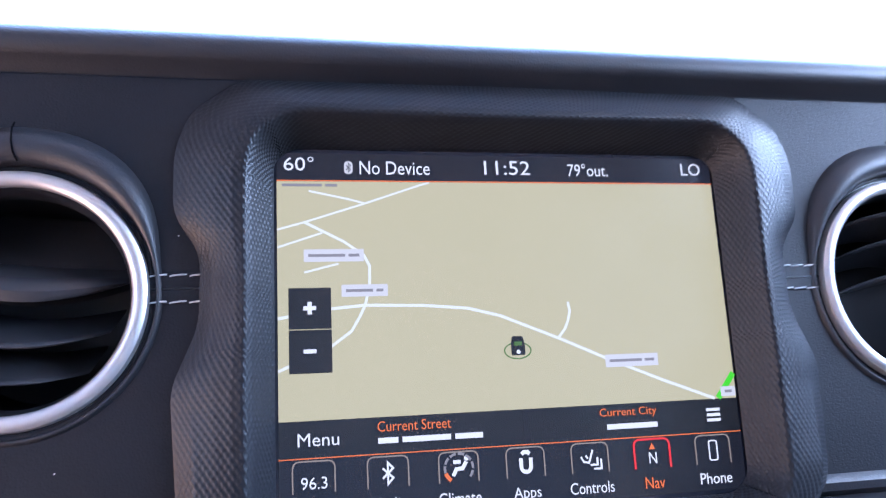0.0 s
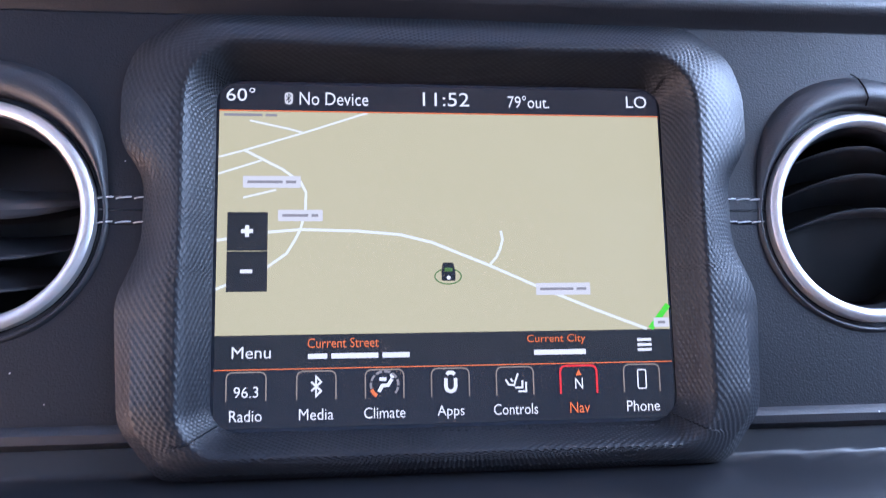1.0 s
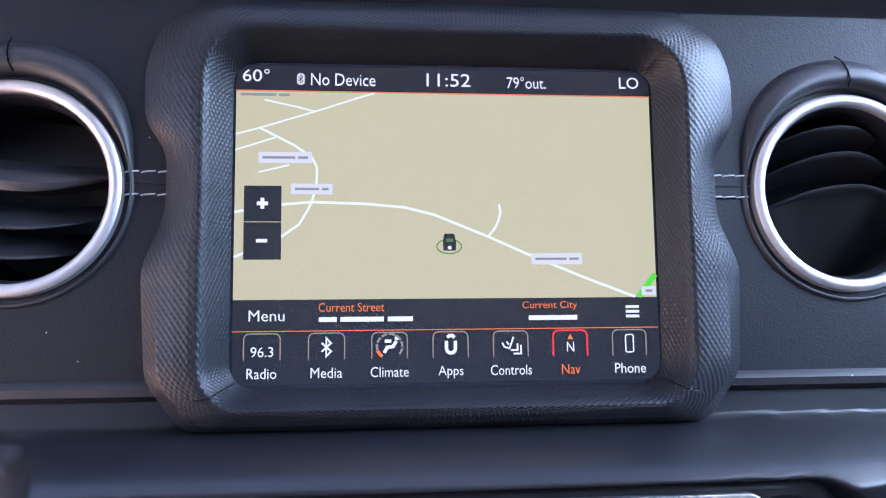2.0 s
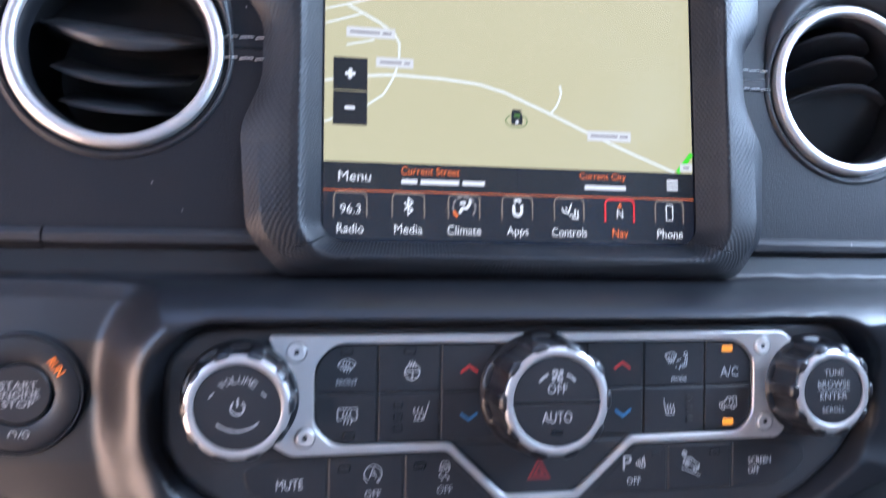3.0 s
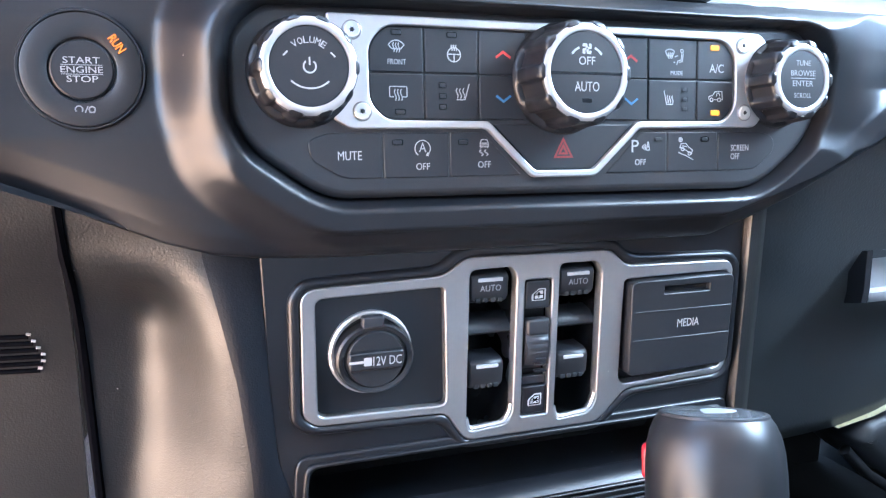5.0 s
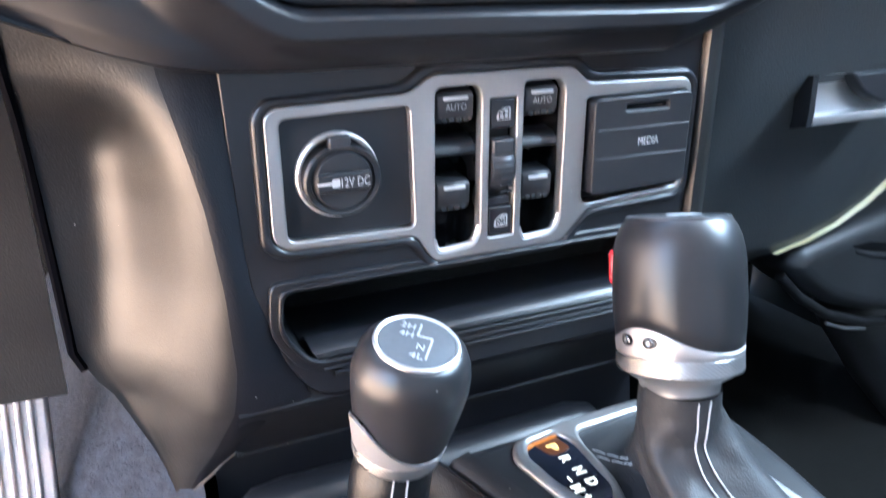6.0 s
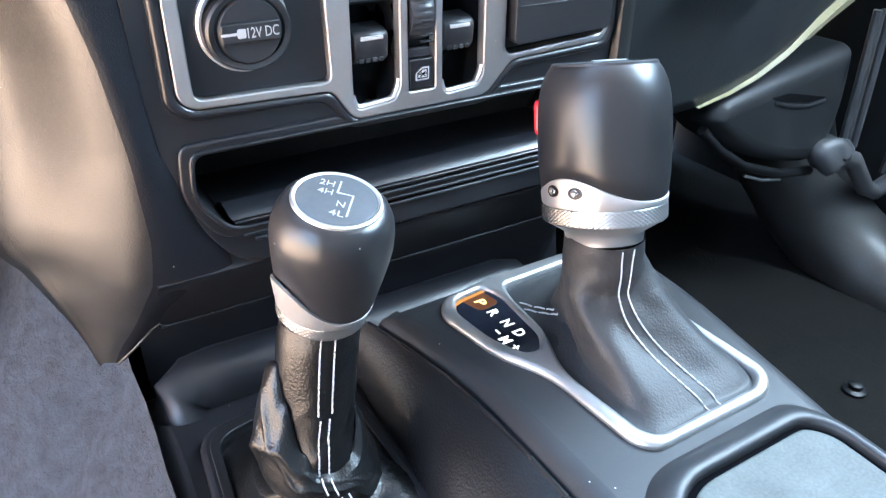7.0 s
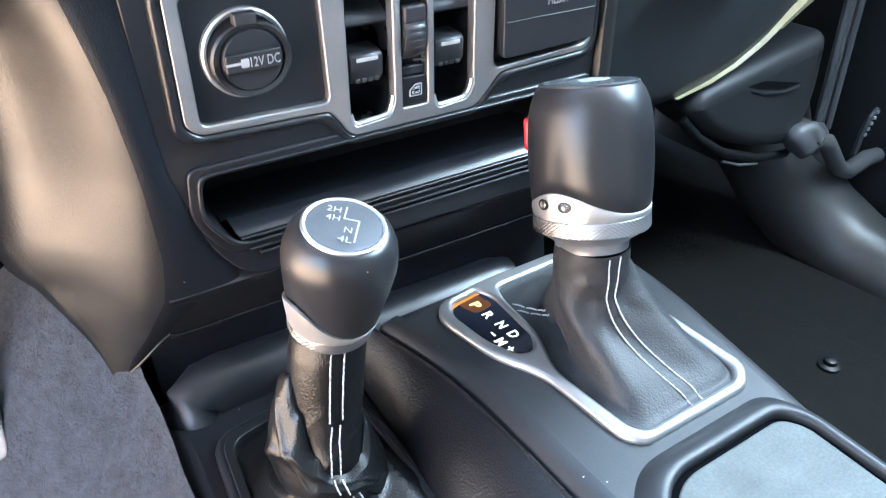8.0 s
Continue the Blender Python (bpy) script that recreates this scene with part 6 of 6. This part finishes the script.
def transfer_lever():
    s = thing("transfer_lever", "transfer case lever with rounded black knob and metal collar", "transfer lever", frame_on(TRANSFER_BASE, TRANSFER_TOP) @ Matrix.Scale(0.965, 4))
    def crest(a):
        d = (a - radians(195) + math.pi) % (2 * math.pi) - math.pi
        return 9.5 + 14.0 * math.exp(-(d / 0.8) ** 2)
    part("neck", lathe([(15.6, -6), (16, -1.2), (17.8, 0)], 56, cap=(True, False)), BRIGHT, s)
    part("knurled_ring", knurled(18.7, 0, 6, 220, 13), KNURLED_METAL, s, "diamond-knurled metal ring", angle=70)
    def collar(a, r, h):
        return (r + (0.16 * (crest(a) - 9.5) if h > 7 else 0), h if h < 7 else crest(a) + h - 10)
    part("collar", lathe([(18.6, 6), (19.4, 6.6), (20.4, 9.2), (20.4, 10), (19.2, 10.2)], 80, collar, cap=(False, False)), BRIGHT, s, "polished metal collar with a raised tab")
    def grip(a, r, h):
        lo = crest(a) - 0.4
        return (r, lo + (h - 10) * (48 - lo) / 38 if h < 48 else h)
    part("grip", lathe([(19.2, 10), (20.4, 10.8), (21.2, 16), (22.4, 25), (23.3, 33), (23.7, 39), (23.4, 44), (22.3, 49), (20.4, 52.8), (18.2, 55), (16.6, 55.6)], 96, grip), KNOB_RUBBER, s, "soft black rounded knob")
    part("cap_ring", lathe([(17.2, 55.1), (17.0, 56.2), (16.2, 56.6), (15.2, 56.2)], 64, cap=(False, False)), BRIGHT, s, "bright ring round the shift pattern")
    cap = part("cap", lathe([(15.4, 55.4), (15.0, 56.2), (8, 56.7), (0.5, 56.8)], 48), KNOB_LENS, s, "glossy cap with the shift pattern", at=pose(0, 0, 0, 0, 0, -36))
    part("pattern_line", ribbon([[(-0.6, 10.4), (-0.6, 3), (5.4, 3), (5.4, -10)]], 0.7, 57.0), WHITE_INK, cap)
    for words, x, y in (("2H", -5.4, 7.6), ("4H", -5.0, 2.4), ("N", 2.0, -3.4), ("4L", 1.6, -9.0)):
        part("pattern_text", writing(words, x - 2.8 + (1.3 if len(words) == 1 else 0), x + 2.8 - (1.3 if len(words) == 1 else 0), y - 1.6, y + 1.6, 57.0), WHITE_INK, cap)


def around(a, table):
    """A smooth value round the circle from (degrees, value) pairs."""
    rows = sorted(table)
    d = math.degrees(a) % 360
    rows = [(rows[-1][0] - 360, rows[-1][1])] + rows + [(rows[0][0] + 360, rows[0][1])]
    for (p, u), (q, v) in zip(rows, rows[1:]):
        if p <= d <= q:
            return u + (v - u) * ease((d - p) / (q - p))


def transfer_boot():
    b = thing("transfer_boot", "slack black leather boot with pale double stitching", "lever boot")
    n = 120
    bx, by, bz = (v / MM for v in TRANSFER_BASE)
    def middle(z):
        return (bx + steps(z, [(262, -8), (280, -9), (300, -10.5), (316, -9), (335, -6), (355, -2.4), (364, 0)]), by - steps(z, [(274, 14), (285, 10), (300, 6.5), (316, 3.5), (335, 2), (364, 0)]))
    # way down, radius, height, depth of the folds
    table = [(0.0, 16.4, bz - 2, 0), (0.1, 16.8, bz - 9, 0), (0.3, 16.8, bz - 30, 0.25), (0.46, 17.2, bz - 48, 0.6), (0.54, 18.0, bz - 58, 0.9), (0.60, 18.6, bz - 66, 1.0),
             (0.68, 21, bz - 75, 1.6), (0.78, 26, bz - 82, 2.4), (0.9, 37, bz - 88, 2.2), (1.0, 47, bz - 91, 0.0)]
    loops = []
    for w in even(0, 1, 64):
        r, z, amp = (steps(w, [(row[0], row[i]) for row in table]) for i in range(1, 4))
        mx, my = middle(z)
        line = []
        for k in range(n):
            a = 2 * math.pi * k / n
            fold = math.sin(2 * a + 9 * w + 0.6) + 0.6 * math.sin(4 * a - 13 * w + 2) + 0.35 * math.sin(7 * a + 6 * w)
            crease = 1.5 * (1 - abs(math.sin(2 * a + 13 * w))) ** 3 + 1.1 * (1 - abs(math.sin(26 * w + 1.4 * math.sin(2 * a) + a))) ** 4 * ease((w - 0.36) / 0.1)
            rr = r + amp * (0.5 * fold + 0.8 * crease - 0.6)
            long = 1.0 + 0.45 * ease((w - 0.75) / 0.25)
            line.append((mx + rr * math.cos(a), my + rr * long * math.sin(a), z + 0.5 * amp * fold))
        loops.append(line)
    part("leather", loft(loops), SLACK_LEATHER, b, "soft creased black leather", angle=80)
    # slack fold that has slid down: high behind and on the driver's side, low in front, its hem rolled under
    top_edge = [(0, 318), (60, 326), (130, 338), (178, 347), (205, 333), (232, 312), (252, 302.5), (275, 301), (305, 304), (338, 314)]
    low_edge = [(0, 276), (90, 282), (178, 285), (215, 288), (252, 294.5), (278, 292), (310, 280), (338, 274)]
    cuff = []
    for w in even(0, 1, 44):
        line = []
        for k in range(n):
            a = 2 * math.pi * k / n
            top, low = around(a, top_edge), around(a, low_edge)
            side = around(a, [(90, 0.5), (180, 1.0), (225, 0.72), (258, 0.30), (300, 0.42), (350, 0.62)])
            r = steps(w, [(0, 16.6), (0.03, 17.8), (0.10, 19.6), (0.3, 22.6), (0.6, 24.6), (0.84, 24.0), (0.95, 22.0), (1.0, 18.5)])
            r = 17.0 + (r - 17.0) * (0.5 + 0.55 * side)
            tall = (top - low) / 60
            buckle = (1 - abs(math.sin(a + 4.6 * w + 0.4 * math.sin(2 * a) + 0.5))) ** 2.5 + 0.5 * (1 - abs(math.sin(2 * a - 4.5 * w + 1.1))) ** 4
            ripple = 0.8 * math.sin(2 * a + 4 * w + 1) + 0.4 * math.sin(4 * a - 7 * w) + 0.12 * math.sin(9 * a + 13 * w)
            push = (3.0 * buckle * tall + 0.6 * ripple * (0.3 + 0.6 * tall)) * math.sin(math.pi * min(1.0, w * 0.92 + 0.06))
            z = top + (low - top) * w - (1.5 if w == 0 else 0)
            mx, my = middle(z)
            line.append((mx + (r + push) * math.cos(a), my + (r + push) * 1.04 * math.sin(a), z + 0.5 * push))
        cuff.append(line)
    part("slack_fold", loft(cuff), SLACK_LEATHER, b, "slack outer fold of the boot", angle=80)

    def seam(lines, a0, a1, shift, count):
        path = []
        for i, line in enumerate(lines):
            kk = n * (a0 + (a1 - a0) * i / (len(lines) - 1) + shift) / 360
            m = int(kk) % n
            path.append(tuple(Vector(line[m]).lerp(Vector(line[(m + 1) % n]), kk - int(kk))))
        stitches(b, path, (-0.1, -0.95, 0.3), count)
    for shift in (-7.5, 7.5):
        seam(loops[1:24], 257, 262, shift * 1.3, 12)
        seam(loops[24:38], 262, 258, shift * 0.85, 8)
        seam(cuff[6:38], 259, 262, shift * 0.7, 3)
        seam(loops[42:60], 276, 288, shift * 0.6, 8)


transfer_lever()
transfer_boot()


# ---- footwells ----
def driver_footwell():
    rows = []
    for v in even(0, 1, 26):
        line = []
        for y in even(0.40, -0.62, 46):
            x = -0.1555 - 0.004 * ease((-0.08 - y) / 0.09) + 0.003 * noise.noise(Vector((y * 35, 2.0, 0.0))) - 0.02 * ease(v * 2.4) - 0.15 * v - 0.02 * ease((y + 0.02) / 0.3)
            z = 0.285 - 0.009 * ease((-0.02 - y) / 0.05) - 0.24 * v + 0.09 * ease((y + 0.01) / 0.06) * (1 - v)
            bump = 0.0016 * (noise.noise(Vector((x * 90, y * 90, z * 90))) + 0.6 * noise.noise(Vector((x * 240, y * 240, z * 240))))
            line.append((x - bump, y, z + bump))
        rows.append(line)
    whole("tunnel_carpet", loft(rows, closed=False, scale=1.0), CARPET, "worn blue-grey carpet on the side of the transmission tunnel", "carpet", kind="structure", angle=180)
    p = thing("accelerator_pedal", "ribbed pale accelerator pedal in the driver footwell", "pedal", pose(-0.252, 0.06, 0.298, 68, 0, -6))
    part("pad", plate(box_outline(-26, 26, -70, 66, 8), -5, 3, bevel=2, res=3), PEDAL_METAL, p)
    for k in range(7):
        part("rib", block(-21 + 6.2 * k, -18 + 6.2 * k, -62, 58, 2, 5, 1.0, 1.2), PEDAL_METAL, p)


driver_footwell()


def passenger_side():
    g = thing("glove_box", "black glove box under the passenger dashboard", "glove box")
    # the strip under its lower edge: x, z and half width
    strip = [(0.338, 0.311, 0.0004), (0.377, 0.317, 0.0022), (0.412, 0.327, 0.0036), (0.447, 0.343, 0.0052), (0.472, 0.360, 0.0074), (0.474, 0.361, 0.0098), (0.501, 0.377, 0.0108), (0.56, 0.409, 0.014), (0.66, 0.458, 0.012)]

    def low_edge(x):
        return steps(x, [(0.13, 0.30)] + [(a, z + w * 0.7) for a, z, w in strip])
    profile = [(0.0, -0.012), (0.08, -0.006), (0.2, 0.004), (0.4, 0.020), (0.6, 0.040), (0.8, 0.060), (0.95, 0.074), (1.0, 0.080), (1.0, 0.2), (1.0, 0.45)]
    rows = []
    for w, y in profile:
        rows.append([(x, y + 0.03 * ease((0.22 - x) / 0.09), 0.60 + (low_edge(x) - 0.60) * w) for x in even(0.131, 0.72, 60)])
    part("door", loft(rows, closed=False, scale=1.0), GLOVE_GRAIN, g, "black grained glove box door", angle=70)
    edge = loft([[(x, y, z) for z in even(524, 300, 24)] for x, y in ((121.8, -18), (121.8, -38), (123, -39.6), (131, -36.6), (139, -32.4), (141, -29), (141.4, -20), (141.4, 20))], closed=False)
    part("end_trim", edge, GRAINED, g, "narrow grained end trim", angle=60)
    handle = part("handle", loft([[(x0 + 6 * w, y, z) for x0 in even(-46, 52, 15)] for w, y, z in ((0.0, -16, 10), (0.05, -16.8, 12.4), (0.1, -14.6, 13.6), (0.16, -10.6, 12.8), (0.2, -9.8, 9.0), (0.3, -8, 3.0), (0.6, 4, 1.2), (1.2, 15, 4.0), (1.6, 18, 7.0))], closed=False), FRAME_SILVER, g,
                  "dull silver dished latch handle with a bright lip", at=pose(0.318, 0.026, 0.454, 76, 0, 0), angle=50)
    part("handle_end", loft([[(-47 + dx, -17, z), (-44 + dx, -9, z + 0.5), (-40 + dx, 6, z), (-37 + dx, 18, z)] for dx, z in ((0, 13), (-3, 11), (-4, 4), (-4, -2))], closed=False), DASH_LEATHER, handle)
    part("latch", plate(rounded([(-4, 18, 4), (46, 18, 4), (50, -4, 6), (24, -7, 14), (4, 4, 10)], 4), 3, 14, bevel=3, res=4), PIANO, handle, "gloss black push latch")
    part("latch_block", plate(rounded([(-30, 60, 6), (60, 62, 6), (60, 20, 4), (-36, 19, 4)], 4), 0, 9, bevel=3, res=4), PLASTIC, handle, "raised black block over the handle")
    for y in (44, 36):
        part("latch_mark", block(2, 13, y - 1.4, y + 1.4, 8, 9.4, 0.2), GREY_INK, handle)
    top = [(x, 0.0805, z + w) for x, z, w in strip]
    mid = [(x, 0.0765, z) for x, z, w in strip]
    low = [(x, 0.0805, z - w) for x, z, w in strip]
    whole("cream_edge_strip", loft([top, mid, low], closed=False, scale=1.0), CREAM, "cream coloured edge strip under the passenger dashboard", "edge strip")
    # heater shroud hanging below the glove box, with a slotted mouth
    face = pose(0, 0.085, 0, 90, 0, 0)
    k = thing("heater_shroud", "rounded dark grey heater shroud with a slotted mouth", "heater shroud", face)
    hull = rounded([(424, 316, 10), (560, 338, 14), (566, 279, 20), (561, 244, 20), (545, 212, 16), (491, 221, 30), (431, 241, 30), (392, 264, 30), (366, 288, 16), (378, 308, 10)], 12, 6)
    part("hull", plate(hull, -70, 6, bevel=18, res=6), SHROUD_GREY, k, angle=70)
    part("mouth_lip", tube([(446, 296, 4.6), (470, 288.5, 5.6), (498, 284, 6), (524, 285, 5)], 2.4, 8), PLASTIC, k, "raised lip under the mouth", angle=80)
    # no opening is cut; a black plate paints the mouth's dark inside
    part("mouth", plate(rounded([(438, 302), (464, 303), (526, 289), (498, 287.6), (456, 296)], 4, 3), 2, 6.5, bevel=0.2), LAMP_GAP_BLACK, k)
    part("brim", tube([(368, 280, -8), (392, 256, -4), (432, 231, -2), (491, 210, -2), (546, 201, -4)], 5, 8), DEEP, k, angle=80)
    # highlight on the brim, laid on as a paler cord
    part("brim_highlight", tube([(432, 222, 0), (460, 211, 1), (492, 204, 0)], 1.6, 8), FOOT_PLASTIC, k)
    # pressed kick panel below and behind the shroud
    d = thing("kick_panel", "dark grey ribbed kick panel sweeping down into the door sill", "kick panel")
    part("duct", tube([(592, 176, 236), (604, 160, 180), (632, 132, 124), (654, 96, 82), (662, 44, 54), (668, -18, 42), (672, -120, 35), (674, -260, 30), (676, -440, 30)], 58, 32), KICK_GREY, d, "broad rounded sill that sweeps up to the shroud", angle=80)
    part("duct_step", tube([(612, 112, 204), (626, 106, 178), (656, 98, 136), (676, 76, 106), (684, 42, 88), (687, 0, 78), (688, -60, 70)], 17, 18), KICK_GREY, d, "rounded pressed step", angle=80)
    part("bead", tube([(650, 116, 170), (668, 110, 131), (694, 90, 87), (691, 42, 61), (683, 5, 58), (682, -60, 58), (682, -300, 58)], 4.5, 10), VANE, d)
    part("bead", tube([(660, 118, 170), (680, 112, 131), (704, 92, 86), (701, 42, 60), (694, 5, 57), (693, -60, 57), (693, -300, 57)], 3, 10), VANE, d)
    seals = thing("door_seal", "black rubber door seals beside the footwell", "door seal", pose(0, 0.10, 0, 90, 0, 0))
    for x, r in ((608, 4.4), (618, 2.4), (631, 4.4)):
        part("seal", tube([(x, 360, 0), (x + 1, 330, 0), (x + 3, 276, 0), (x + 5, 206, 0)], r, 8), FOOT_PLASTIC, seals)
    st = thing("check_strap", "grey fabric door check strap with a small clip", "strap", pose(0, 0.07, 0, 90, 0, 0))
    part("knot", lathe([(2, 24), (16, 21), (23, 12), (25, 0), (22, -12), (10, -20)], 28, lambda a, r, h: (r * (1 + 0.22 * math.cos(2 * a + 0.7) + 0.1 * math.sin(3 * a + 0.2 * h) + 0.06 * math.sin(5 * a)), h * 0.7 + 2 * math.sin(2 * a)), x=0, y=0), FOOT_PLASTIC, st, at=pose(0.556, 0.221, -0.006), angle=80)
    part("webbing", tube([(560, 222, 4), (582, 214, 4), (607, 192, 0), (634, 166, -2), (652, 158, 0), (684, 168, 2), (708, 164, 0)], 10, 10), FOOT_PLASTIC, st, angle=80)
    part("clip", tube([(632, 190, 12), (635, 217, 12), (641, 232, 12), (656, 238, 10)], 3.2, 8), VANE, st)
    for k2 in range(5):
        part("clip_tooth", block(634 + 3 * k2, 638 + 3 * k2, 212 + 6 * k2, 216 + 6 * k2, 13, 16.5, 0.8, 1.0), SILVER, st)
    s = thing("passenger_seat", "black cloth passenger seat cushion", "car seat", pose(0.37, -0.52, 0.06, 0, 0, 0))
    cushion = []
    for z, g2 in ((0, 20), (60, 4), (150, 0), (190, 10), (206, 30), (212, 60)):
        cushion.append([(x, y, z) for x, y in box_outline(-215 + g2, 230 - g2, -260 + g2, 262 - g2, 60, 6)])
    part("cushion", loft(cushion, cap=(True, True)), SEAT_CLOTH, s, angle=60)
    part("base", block(-190, 200, -240, 220, -10, 20, 4, 20), PLASTIC, s)
    mat = rounded([(215, 150, 40), (468, 150, 30), (488, 75, 60), (505, -60, 60), (512, -300, 30), (215, -300, 30)], 20, 6)
    whole("floor_mat", plate(mat, 50, 58, bevel=3.4, res=3), DARK_CARPET, "black rubber-edged mat on the passenger floor", "floor mat")
    whole("floor_bolt", lathe([(11, 0), (11, 3), (8, 5), (6.5, 5), (6.5, 9), (5, 10)], 24), DEEP, "dull black bolt on the footwell floor", "bolt", at=pose(0.447, -0.075, 0.058))


passenger_side()
